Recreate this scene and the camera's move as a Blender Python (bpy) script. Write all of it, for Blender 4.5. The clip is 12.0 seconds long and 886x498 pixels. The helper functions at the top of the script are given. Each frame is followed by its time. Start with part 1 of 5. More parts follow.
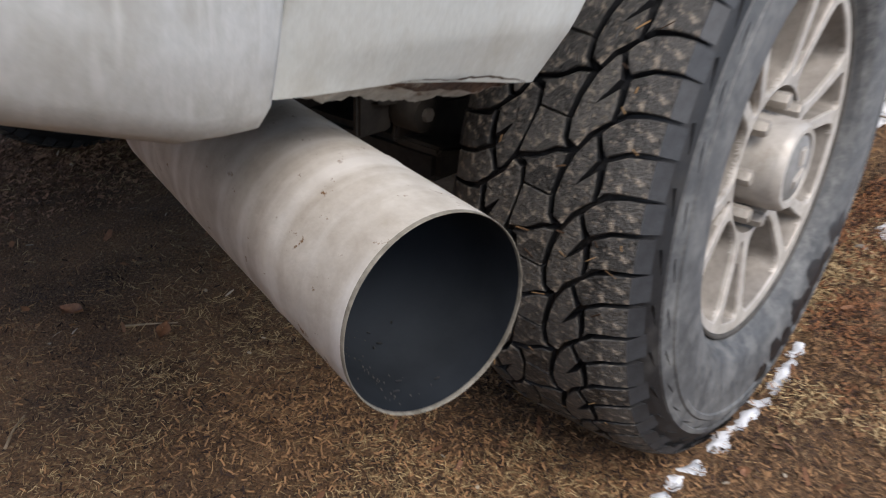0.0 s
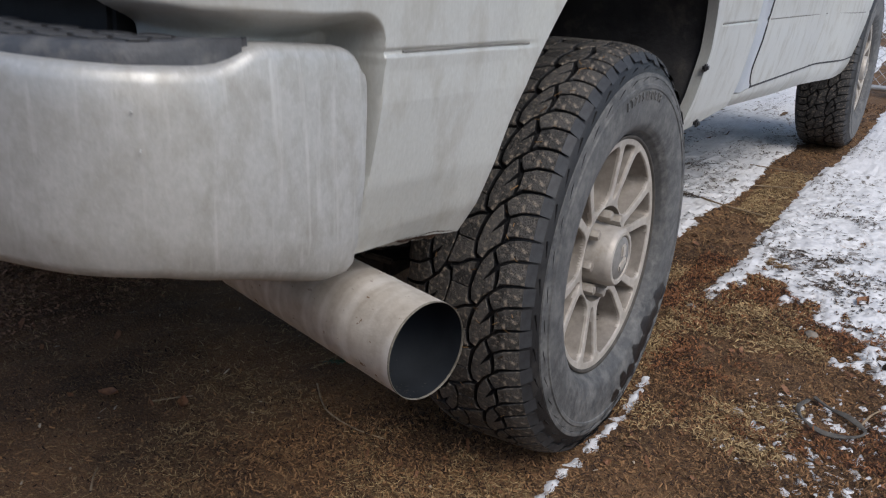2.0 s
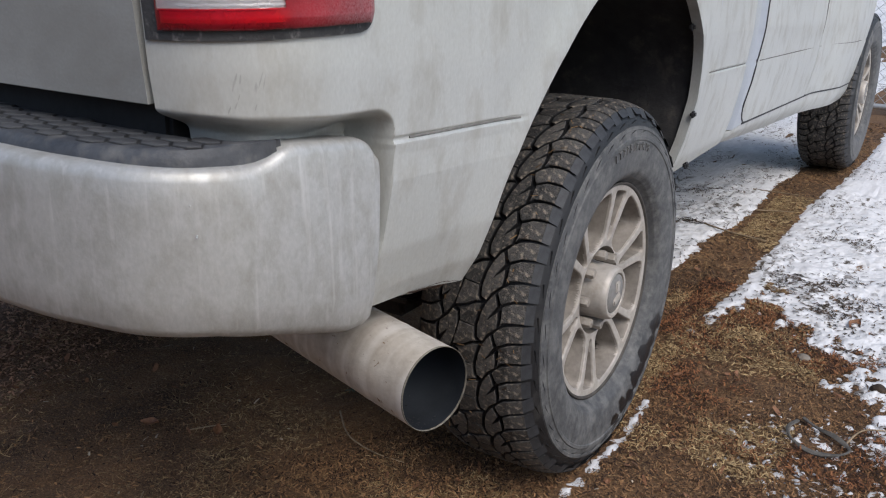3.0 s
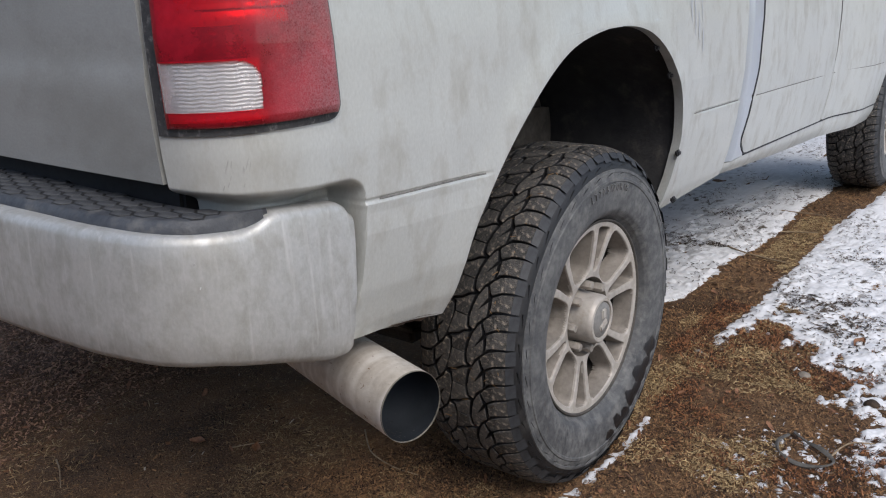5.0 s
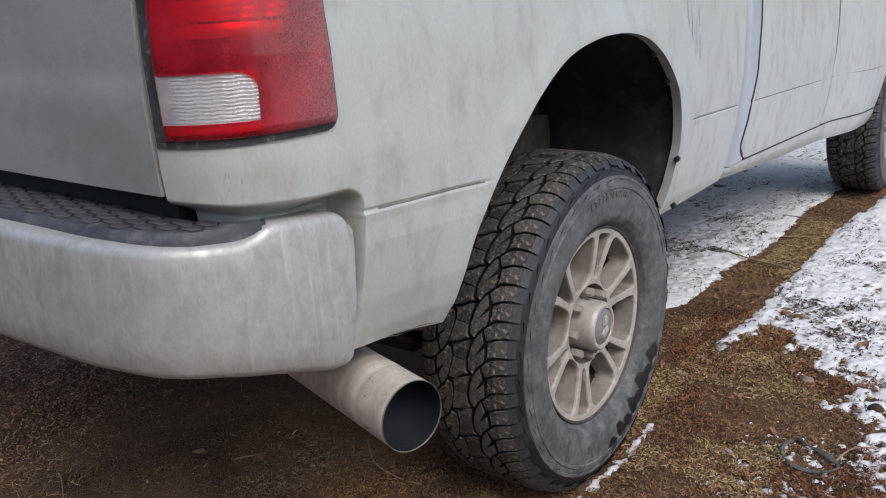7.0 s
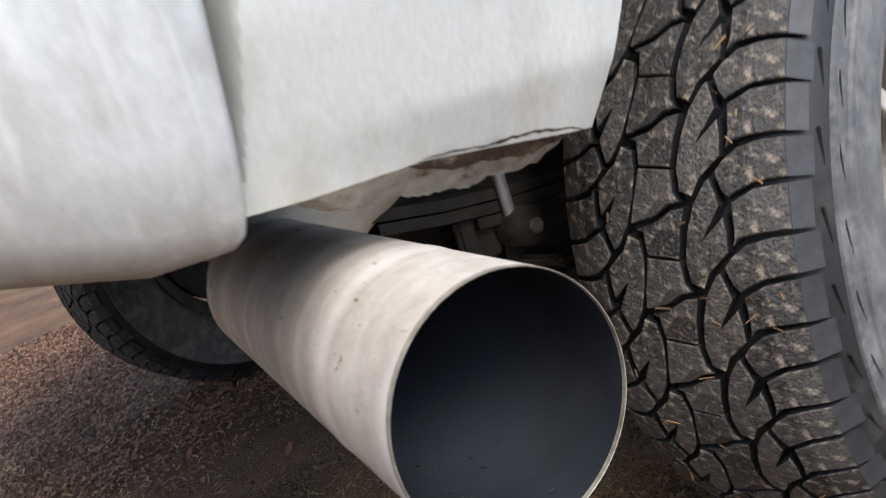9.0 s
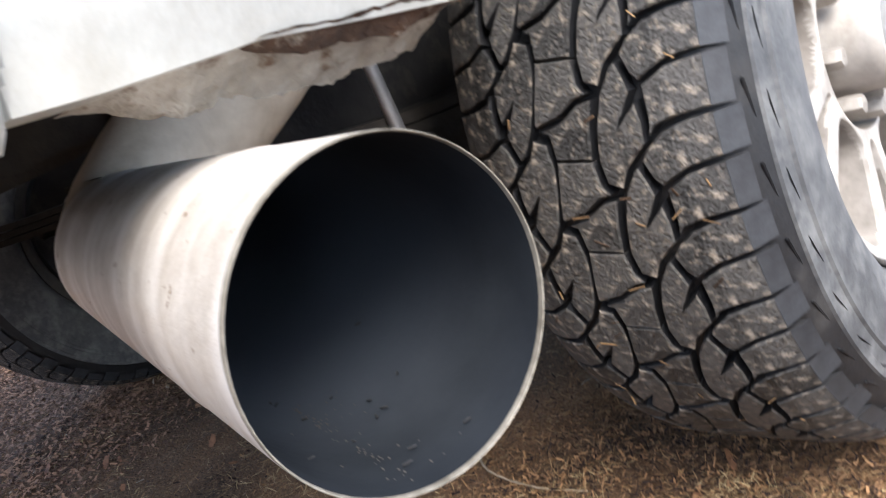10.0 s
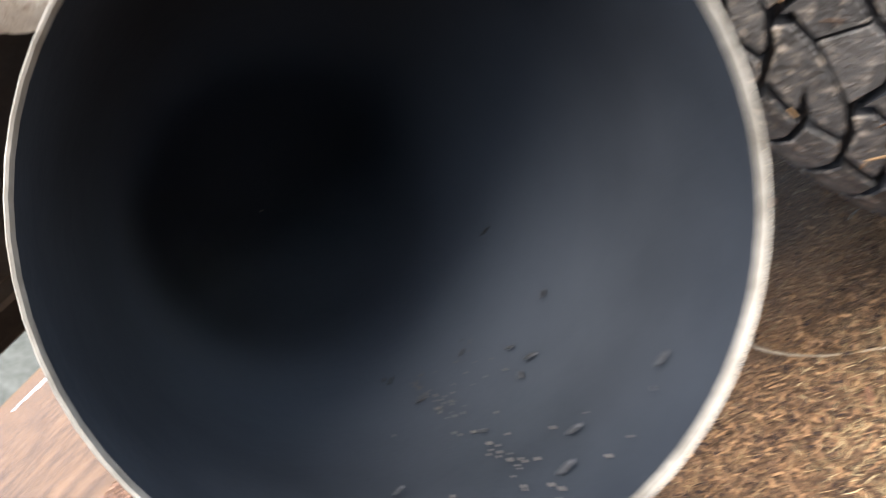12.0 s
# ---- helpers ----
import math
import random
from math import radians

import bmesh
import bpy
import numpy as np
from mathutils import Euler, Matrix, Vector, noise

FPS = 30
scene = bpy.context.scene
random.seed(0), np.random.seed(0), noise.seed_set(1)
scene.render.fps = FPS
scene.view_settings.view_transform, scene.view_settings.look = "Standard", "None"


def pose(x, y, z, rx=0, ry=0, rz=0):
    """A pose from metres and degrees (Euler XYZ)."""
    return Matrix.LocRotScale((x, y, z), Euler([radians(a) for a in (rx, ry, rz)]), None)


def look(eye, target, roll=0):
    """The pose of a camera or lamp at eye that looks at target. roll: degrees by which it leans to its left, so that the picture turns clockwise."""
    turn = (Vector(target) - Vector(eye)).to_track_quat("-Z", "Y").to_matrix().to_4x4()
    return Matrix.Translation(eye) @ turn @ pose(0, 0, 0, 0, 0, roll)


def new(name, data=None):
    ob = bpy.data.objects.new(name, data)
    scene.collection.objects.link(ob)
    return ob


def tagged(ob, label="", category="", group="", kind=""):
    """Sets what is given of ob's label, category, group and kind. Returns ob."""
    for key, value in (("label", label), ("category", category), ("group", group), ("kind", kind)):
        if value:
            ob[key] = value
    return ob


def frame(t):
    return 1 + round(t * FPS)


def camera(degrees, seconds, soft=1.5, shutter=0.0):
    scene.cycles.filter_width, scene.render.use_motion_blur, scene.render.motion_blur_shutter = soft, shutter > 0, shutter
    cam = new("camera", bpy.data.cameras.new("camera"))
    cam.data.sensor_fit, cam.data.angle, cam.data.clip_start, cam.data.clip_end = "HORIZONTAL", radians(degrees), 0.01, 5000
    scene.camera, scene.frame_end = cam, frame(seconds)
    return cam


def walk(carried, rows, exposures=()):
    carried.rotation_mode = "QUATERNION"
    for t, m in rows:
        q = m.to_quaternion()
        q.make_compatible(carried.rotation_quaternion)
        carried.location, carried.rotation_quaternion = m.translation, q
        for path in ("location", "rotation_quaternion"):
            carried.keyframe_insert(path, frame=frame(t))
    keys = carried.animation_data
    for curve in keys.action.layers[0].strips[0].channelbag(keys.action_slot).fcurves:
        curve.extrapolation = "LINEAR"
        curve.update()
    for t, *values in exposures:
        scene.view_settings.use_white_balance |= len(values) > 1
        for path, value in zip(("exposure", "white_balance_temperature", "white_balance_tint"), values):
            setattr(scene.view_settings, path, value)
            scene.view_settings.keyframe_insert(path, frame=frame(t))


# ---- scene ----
cam = camera(55.32, 12.0, soft=1.1, shutter=0.5)
# seconds, eye (x, y, z), heading, pitch and lean in degrees
PATH = [
    (0.0, 1.2930, -1.0581, 0.7817, 38.99, -26.12, 2.53),
    (0.5, 1.3937, -1.2024, 0.8388, 35.24, -24.18, 2.70),
    (1.0, 1.4813, -1.3339, 0.8807, 33.25, -22.61, 2.69),
    (1.5, 1.5068, -1.4276, 0.9596, 32.40, -21.46, 2.62),
    (2.0, 1.5353, -1.5110, 1.0122, 32.05, -20.35, 1.70),
    (2.5, 1.5832, -1.5746, 1.0785, 32.41, -19.77, 0.98),
    (3.0, 1.6272, -1.6197, 1.1178, 33.44, -19.24, 0.23),
    (5.0, 1.8736, -1.6990, 1.2185, 38.24, -17.65, -2.73),
    (5.5, 1.8815, -1.7004, 1.2231, 38.90, -17.38, -3.24),
    (6.0, 1.8802, -1.6980, 1.2288, 38.85, -17.12, -3.42),
    (6.5, 1.8881, -1.7064, 1.2300, 38.71, -16.96, -3.55),
    (7.0, 1.8775, -1.6956, 1.2181, 38.38, -17.05, -3.46),
    (7.5, 1.7526, -1.5598, 1.1150, 39.82, -17.10, -3.86),
    (7.7, 1.6539, -1.4410, 1.0457, 41.71, -16.95, -4.67),
    (9.3, 1.2653, -0.9295, 0.6691, 50.36, -12.72, -19.51),
    (9.5, 1.2507, -0.9170, 0.6613, 48.73, -13.32, -20.38),
    (10.0, 1.2443, -0.9088, 0.6354, 46.63, -16.85, -23.45),
    (10.5, 1.2543, -0.8799, 0.6110, 46.82, -18.33, -29.74),
    (11.0, 1.2492, -0.8475, 0.5932, 50.00, -19.22, -35.91),
    (11.5, 1.2123, -0.8205, 0.5777, 55.29, -16.55, -40.32),
    (12.0, 1.1490, -0.8041, 0.5648, 63.20, -13.69, -44.35),
]


def gaze(x, y, z, yaw, pitch, roll):
    a, b = radians(yaw), radians(pitch)
    ahead = Vector((-math.sin(a) * math.cos(b), math.cos(a) * math.cos(b), math.sin(b)))
    eye = Vector((x, y, z))
    return look(eye, eye + ahead, roll)


EXPOSURES = [(0.0, 0.82, 6600, 10), (0.5, 0.22, 6600, 10), (1.0, 0.2, 6600, 10), (1.5, 0.16, 6600, 10), (3.0, 0.34, 6600, 10), (7.5, 0.34, 6600, 10), (8.6, 1.05, 6550, 10),
             (9.3, 1.52, 6500, 10), (10.5, 2.38, 6400, 10), (12.0, 2.75, 6500, 10)]
walk(cam, [(t, gaze(*row)) for t, *row in PATH], EXPOSURES)

# ---- light ----
SUN_ELEVATION, SUN_HEADING = 48.0, 116.0  # heading: degrees clockwise from +y to where the light comes from
world = bpy.data.worlds.new("overcast_sky")
scene.world = world
world.use_nodes = True
wn = world.node_tree
sky = wn.nodes.new("ShaderNodeTexSky")
sky.sky_type, sky.sun_disc = "NISHITA", False
sky.sun_elevation, sky.sun_rotation = radians(SUN_ELEVATION), radians(SUN_HEADING)
sky.air_density, sky.dust_density, sky.ozone_density = 1.0, 2.0, 1.0
backing = wn.nodes["Background"]
backing.inputs["Strength"].default_value = 0.15
wn.links.new(sky.outputs[0], backing.inputs[0])
sun = new("sun", bpy.data.lights.new("sun", "SUN"))
sun.data.energy, sun.data.angle, sun.data.color = 1.5, radians(35), (1.0, 0.98, 0.96)
sh = radians(SUN_HEADING)
sun.matrix_world = look(Vector((math.sin(sh) * 10, math.cos(sh) * 10, math.tan(radians(SUN_ELEVATION)) * 10)), (0, 0, 0))


# ---- materials ----
def material(name, low, high, rough=0.6, metal=0.0, grain=40.0, stain=4.0, bump=0.1, bump_size=60.0, coat=0.0, rand=0.0, island=False,
             dirt=None, dirt_at=(0.5, 0.7), dirt_size=6.0, stretch=(1, 1, 1), rough_dirt=0.85, spec=0.5, streak=None, streak_at=(0.58, 0.70), streak_scale=(28, 28, 1.6), zone=None):
    """Noise at two scales between two colours, with bump, and dirt of its own shape laid over it."""
    m = bpy.data.materials.new(name)
    m.use_nodes = True
    t = m.node_tree
    bsdf = t.nodes["Principled BSDF"]
    tc = t.nodes.new("ShaderNodeTexCoord")
    mp = t.nodes.new("ShaderNodeMapping")
    mp.inputs["Scale"].default_value = stretch
    t.links.new(tc.outputs["Object"], mp.inputs[0])

    def noise_node(scale, detail=6.0, rougher=0.6):
        n = t.nodes.new("ShaderNodeTexNoise")
        n.inputs["Scale"].default_value, n.inputs["Detail"].default_value, n.inputs["Roughness"].default_value = scale, detail, rougher
        t.links.new(mp.outputs[0], n.inputs["Vector"])
        return n

    a, b = noise_node(grain), noise_node(stain)
    mix = t.nodes.new("ShaderNodeMath")
    mix.operation = "MULTIPLY_ADD"
    mix.inputs[1].default_value = 0.5
    half = t.nodes.new("ShaderNodeMath")
    half.operation = "MULTIPLY"
    half.inputs[1].default_value = 0.5
    t.links.new(b.outputs["Fac"], half.inputs[0])
    t.links.new(a.outputs["Fac"], mix.inputs[0])
    t.links.new(half.outputs[0], mix.inputs[2])
    ramp = t.nodes.new("ShaderNodeValToRGB")
    ramp.color_ramp.elements[0].position, ramp.color_ramp.elements[1].position = 0.35, 0.65
    ramp.color_ramp.elements[0].color, ramp.color_ramp.elements[1].color = (*low, 1), (*high, 1)
    fac = mix.outputs[0]
    if rand:
        info = t.nodes.new("ShaderNodeNewGeometry" if island else "ShaderNodeObjectInfo")
        r = t.nodes.new("ShaderNodeMath")
        r.operation = "MULTIPLY_ADD"
        r.inputs[1].default_value = rand
        t.links.new(info.outputs["Random Per Island" if island else "Random"], r.inputs[0])
        off = t.nodes.new("ShaderNodeMath")
        off.operation = "SUBTRACT"
        off.inputs[1].default_value = rand / 2
        t.links.new(fac, off.inputs[0])
        t.links.new(off.outputs[0], r.inputs[2])
        fac = r.outputs[0]
    t.links.new(fac, ramp.inputs[0])
    colour, roughness = ramp.outputs[0], None
    if dirt:
        d = noise_node(dirt_size, 8.0, 0.65)
        dr = t.nodes.new("ShaderNodeMapRange")
        dr.inputs["From Min"].default_value, dr.inputs["From Max"].default_value = dirt_at
        t.links.new(d.outputs["Fac"], dr.inputs["Value"])
        laid = dr.outputs[0]
        if zone:
            # the dirt lies in drifts
            zn = noise_node(zone[0], 4.0)
            zr = t.nodes.new("ShaderNodeMapRange")
            zr.inputs["From Min"].default_value, zr.inputs["From Max"].default_value = zone[1], zone[2]
            t.links.new(zn.outputs["Fac"], zr.inputs["Value"])
            zm = t.nodes.new("ShaderNodeMath")
            zm.operation = "MULTIPLY"
            t.links.new(laid, zm.inputs[0])
            t.links.new(zr.outputs[0], zm.inputs[1])
            laid = zm.outputs[0]
        mc = t.nodes.new("ShaderNodeMix")
        mc.data_type = "RGBA"
        t.links.new(laid, mc.inputs["Factor"])
        t.links.new(colour, mc.inputs["A"])
        mc.inputs["B"].default_value = (*dirt, 1)
        colour = mc.outputs["Result"]
        rr = t.nodes.new("ShaderNodeMapRange")
        rr.inputs["To Min"].default_value, rr.inputs["To Max"].default_value = rough, rough_dirt
        t.links.new(dr.outputs[0], rr.inputs["Value"])
        t.links.new(rr.outputs[0], bsdf.inputs["Roughness"])
    else:
        bsdf.inputs["Roughness"].default_value = rough
    if streak:
        # dried runs of dirty water, long and thin downwards, broken up by a second noise
        sm = t.nodes.new("ShaderNodeMapping")
        sm.inputs["Scale"].default_value = streak_scale
        t.links.new(tc.outputs["Object"], sm.inputs[0])
        sn = t.nodes.new("ShaderNodeTexNoise")
        sn.inputs["Scale"].default_value, sn.inputs["Detail"].default_value = 1.0, 6.0
        t.links.new(sm.outputs[0], sn.inputs["Vector"])
        sr = t.nodes.new("ShaderNodeMapRange")
        sr.inputs["From Min"].default_value, sr.inputs["From Max"].default_value = streak_at
        t.links.new(sn.outputs["Fac"], sr.inputs["Value"])
        br = noise_node(9.0, 4.0)
        cut = t.nodes.new("ShaderNodeMath")
        cut.operation = "MULTIPLY"
        t.links.new(sr.outputs[0], cut.inputs[0])
        t.links.new(br.outputs["Fac"], cut.inputs[1])
        ms = t.nodes.new("ShaderNodeMix")
        ms.data_type = "RGBA"
        t.links.new(cut.outputs[0], ms.inputs["Factor"])
        t.links.new(colour, ms.inputs["A"])
        ms.inputs["B"].default_value = (*streak, 1)
        colour = ms.outputs["Result"]
    t.links.new(colour, bsdf.inputs["Base Color"])
    bsdf.inputs["Metallic"].default_value = metal
    bsdf.inputs["Specular IOR Level"].default_value = spec
    bsdf.inputs["Coat Weight"].default_value = coat
    bsdf.inputs["Coat Roughness"].default_value = 0.15
    if bump:
        bn = noise_node(bump_size, 5.0)
        bp = t.nodes.new("ShaderNodeBump")
        bp.inputs["Strength"].default_value, bp.inputs["Distance"].default_value = bump, 0.01
        t.links.new(bn.outputs["Fac"], bp.inputs["Height"])
        t.links.new(bp.outputs[0], bsdf.inputs["Normal"])
    return m


PAINT = material("silver_paint", (0.446, 0.455, 0.430), (0.536, 0.548, 0.523), rough=0.36, metal=0.25, grain=130, stain=2.5, bump=0.05, bump_size=70,
                 coat=0.15, dirt=(0.36, 0.342, 0.30), dirt_at=(0.49, 0.80), dirt_size=9.0, stretch=(2, 2, 1.0), rough_dirt=0.55,
                 streak=(0.42, 0.42, 0.395), streak_at=(0.60, 0.88), streak_scale=(22, 22, 1.2))
# tailgate paint: grime, plus a darker tone for the dimmer rear side
GRIMY_SHADED = material("grimy_silver_paint", (0.27, 0.275, 0.265), (0.34, 0.345, 0.335), rough=0.5, metal=0.2, grain=200, stain=2.5, bump=0.03, bump_size=150,
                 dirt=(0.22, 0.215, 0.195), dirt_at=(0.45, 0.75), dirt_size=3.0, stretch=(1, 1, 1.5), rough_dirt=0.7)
BUMPER = material("dirty_bumper_paint", (0.40, 0.402, 0.388), (0.51, 0.512, 0.496), rough=0.44, metal=0.4, grain=140, stain=5, bump=0.06, bump_size=160,
                  coat=0.0, dirt=(0.325, 0.312, 0.280), dirt_at=(0.44, 0.76), dirt_size=28.0, stretch=(1.2, 1.2, 0.8), rough_dirt=0.6,
                  streak=(0.60, 0.60, 0.583), streak_at=(0.56, 0.72), streak_scale=(105, 105, 4.5))
TAILPIPE = material("dusty_steel", (0.42, 0.365, 0.30), (0.66, 0.61, 0.54), rough=0.5, metal=0.3, grain=60, stain=9, bump=0.10, bump_size=160,
                    dirt=(0.20, 0.115, 0.055), dirt_at=(0.635, 0.665), dirt_size=80, rough_dirt=0.8, stretch=(0.8, 1, 1),
                    streak=(0.86, 0.83, 0.79), streak_at=(0.46, 0.62), streak_scale=(26, 2.2, 2.2))
TAN_PIPE = material("tan_dusted_pipe", (0.52, 0.455, 0.36), (0.74, 0.67, 0.56), rough=0.7, grain=60, stain=9, bump=0.06, bump_size=160)
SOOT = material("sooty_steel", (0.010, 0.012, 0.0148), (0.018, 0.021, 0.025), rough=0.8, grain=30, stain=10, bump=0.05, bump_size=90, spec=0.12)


def lighten_inward(m, colour, where):
    """Paints light into the far bore by raising its base colour inwards."""
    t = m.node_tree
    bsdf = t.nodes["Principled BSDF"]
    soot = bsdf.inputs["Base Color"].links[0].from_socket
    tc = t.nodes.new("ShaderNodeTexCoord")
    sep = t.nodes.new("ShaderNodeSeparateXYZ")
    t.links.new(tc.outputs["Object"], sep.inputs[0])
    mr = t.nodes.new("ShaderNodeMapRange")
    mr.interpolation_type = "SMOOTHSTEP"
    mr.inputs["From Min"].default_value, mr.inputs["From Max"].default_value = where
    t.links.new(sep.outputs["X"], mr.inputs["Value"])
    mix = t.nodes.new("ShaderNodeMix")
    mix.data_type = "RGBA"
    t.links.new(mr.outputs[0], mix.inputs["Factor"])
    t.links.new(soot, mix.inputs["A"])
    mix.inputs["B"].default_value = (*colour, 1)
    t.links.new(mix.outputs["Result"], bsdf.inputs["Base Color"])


# the deep bore is coloured lighter in place of light that falls short
lighten_inward(SOOT, (0.105, 0.125, 0.155), (-0.03, -0.24))
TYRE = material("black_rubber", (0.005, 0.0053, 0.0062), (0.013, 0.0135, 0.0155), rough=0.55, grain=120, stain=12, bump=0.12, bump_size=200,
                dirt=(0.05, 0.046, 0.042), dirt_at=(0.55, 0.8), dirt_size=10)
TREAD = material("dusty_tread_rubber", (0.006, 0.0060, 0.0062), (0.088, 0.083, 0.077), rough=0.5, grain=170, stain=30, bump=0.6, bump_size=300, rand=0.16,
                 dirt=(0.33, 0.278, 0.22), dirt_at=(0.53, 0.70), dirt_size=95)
SIDEWALL = material("dusty_sidewall_rubber", (0.040, 0.042, 0.045), (0.098, 0.100, 0.102), rough=0.62, grain=80, stain=9, bump=0.12, bump_size=240,
                    dirt=(0.175, 0.175, 0.17), dirt_at=(0.46, 0.72), dirt_size=34)
LUG = material("smooth_shoulder_rubber", (0.012, 0.013, 0.0158), (0.042, 0.045, 0.050), rough=0.6, grain=70, stain=14, bump=0.08, bump_size=220,
               dirt=(0.13, 0.12, 0.105), dirt_at=(0.56, 0.78), dirt_size=30)
ALLOY = material("dusty_alloy", (0.32, 0.292, 0.26), (0.49, 0.457, 0.415), rough=0.5, metal=0.2, grain=60, stain=12, bump=0.04, bump_size=150,
                 dirt=(0.28, 0.24, 0.19), dirt_at=(0.55, 0.8), dirt_size=14)
RECESS_SHADE = material("brake_dusted_alloy", (0.17, 0.150, 0.128), (0.30, 0.272, 0.24), rough=0.6, metal=0.15, grain=60, stain=12, bump=0.06, bump_size=150)
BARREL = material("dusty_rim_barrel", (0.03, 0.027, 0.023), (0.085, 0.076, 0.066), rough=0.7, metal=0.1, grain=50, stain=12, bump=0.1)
BRASSY = material("bronze_nut", (0.27, 0.243, 0.21), (0.42, 0.385, 0.34), rough=0.5, metal=0.4, grain=80, stain=20)
BLACK = material("black_plastic", (0.012, 0.012, 0.013), (0.03, 0.03, 0.032), rough=0.6, grain=60, stain=8, bump=0.1)
PAD_TOP = material("dusty_grey_plastic", (0.022, 0.024, 0.028), (0.085, 0.087, 0.090), rough=0.6, grain=50, stain=9, bump=0.15, bump_size=150, rand=0.08)
PAD = material("dark_grey_plastic", (0.030, 0.033, 0.040), (0.075, 0.08, 0.088), rough=0.55, grain=70, stain=9, bump=0.15, bump_size=150,
               dirt=(0.17, 0.165, 0.155), dirt_at=(0.55, 0.8), dirt_size=20)
LINER = material("wheel_well_liner", (0.012, 0.012, 0.014), (0.035, 0.034, 0.034), rough=0.8, grain=30, stain=6, bump=0.3, bump_size=40,
                 dirt=(0.10, 0.086, 0.072), dirt_at=(0.55, 0.78), dirt_size=12)
CHASSIS = material("muddy_chassis", (0.016, 0.014, 0.012), (0.05, 0.042, 0.034), rough=0.85, grain=50, stain=8, bump=0.3)
LIP = material("dirty_flange", (0.19, 0.175, 0.15), (0.42, 0.40, 0.36), rough=0.75, grain=60, stain=18, bump=0.5, bump_size=90,
               dirt=(0.10, 0.06, 0.036), dirt_at=(0.55, 0.66), dirt_size=45)
RUST = material("flaking_rust", (0.022, 0.012, 0.008), (0.085, 0.044, 0.024), rough=0.9, grain=90, stain=18, bump=0.8, bump_size=120,
                dirt=(0.30, 0.26, 0.21), dirt_at=(0.52, 0.64), dirt_size=55)
SOIL = material("needle_litter_soil", (0.014, 0.007, 0.004), (0.24, 0.128, 0.058), rough=0.95, grain=230, stain=3, bump=1.0, bump_size=160,
                dirt=(0.28, 0.185, 0.09), dirt_at=(0.56, 0.66), dirt_size=130)
NEEDLE = material("dry_needles", (0.050, 0.026, 0.012), (0.35, 0.215, 0.100), rough=0.9, grain=7, stain=2.6, bump=0, rand=0.50, island=True)
CHIP = material("bark_chips", (0.022, 0.010, 0.006), (0.28, 0.152, 0.070), rough=0.95, grain=7, stain=2.6, bump=0, rand=0.60, island=True)
SNOW = material("snow", (0.56, 0.567, 0.582), (0.77, 0.775, 0.79), rough=0.7, grain=30, stain=2.2, bump=0.35, bump_size=70,
                dirt=(0.085, 0.068, 0.05), dirt_at=(0.525, 0.60), dirt_size=26, zone=(3.0, 0.46, 0.60), stretch=(1.25, 0.7, 1.0))
STEEL = material("galvanised_steel", (0.35, 0.36, 0.37), (0.5, 0.51, 0.52), rough=0.45, metal=0.6, grain=60, stain=8)
CLEAN_SKY_TINT = material("cleaner_silver_paint", (0.40, 0.435, 0.48), (0.465, 0.50, 0.545), rough=0.3, metal=0.35, grain=300, stain=3, bump=0.01, coat=0.4)
WIPED = material("wiped_silver_paint", (0.42, 0.442, 0.465), (0.485, 0.508, 0.53), rough=0.34, metal=0.25, grain=120, stain=20, bump=0.01)
HOUSING = material("dusty_black_plastic", (0.012, 0.012, 0.013), (0.045, 0.045, 0.045), rough=0.6, grain=150, stain=14, bump=0.2, bump_size=300,
                   dirt=(0.24, 0.23, 0.22), dirt_at=(0.55, 0.75), dirt_size=90)
CREASE = material("dirty_crease", (0.11, 0.108, 0.10), (0.20, 0.195, 0.18), rough=0.8, grain=90, stain=20)
CAP = material("dull_grey_cap", (0.17, 0.165, 0.155), (0.27, 0.262, 0.25), rough=0.5, metal=0.3, grain=80, stain=20)
WET = material("wet_rubber", (0.006, 0.006, 0.007), (0.016, 0.016, 0.018), rough=0.4, grain=80, stain=20)
SCUFF = material("grey_scuff", (0.33, 0.33, 0.315), (0.42, 0.42, 0.405), rough=0.7, grain=120, stain=30)
FLECK = material("dark_bark_flecks", (0.02, 0.014, 0.010), (0.10, 0.065, 0.04), rough=0.9, grain=25, stain=6, bump=0, rand=0.6, island=True)
RED_BARK = material("red_bark", (0.032, 0.013, 0.007), (0.27, 0.115, 0.048), rough=0.95, grain=20, stain=5, bump=0, rand=0.6, island=True)
STRAW = material("bleached_straw", (0.19, 0.125, 0.056), (0.48, 0.35, 0.18), rough=0.9, grain=20, stain=5, bump=0, rand=0.5, island=True)
CRUMB = material("soil_crumbs", (0.085, 0.042, 0.024), (0.33, 0.185, 0.112), rough=0.95, grain=20, stain=5, bump=0, rand=0.5, island=True)
PALE = material("pale_wood", (0.24, 0.19, 0.13), (0.46, 0.39, 0.30), rough=0.9, grain=40, stain=8, bump=0)
LUMP = material("dark_soil_lump", (0.02, 0.012, 0.008), (0.06, 0.04, 0.026), rough=0.95, grain=90, stain=20, bump=0.6)
EDGE = material("stained_pipe_edge", (0.12, 0.104, 0.078), (0.33, 0.30, 0.245), rough=0.6, metal=0.3, grain=120, stain=30, bump=0.05)
MUD = material("mud_caked_steel", (0.045, 0.039, 0.033), (0.13, 0.113, 0.094), rough=0.9, grain=40, stain=12, bump=0.4)
CRUST = material("tan_crust", (0.04, 0.036, 0.031), (0.09, 0.08, 0.068), rough=0.9, grain=300, stain=60)
SEAM = material("dark_seam", (0.01, 0.01, 0.011), (0.02, 0.02, 0.021), rough=0.7, grain=60, stain=8)
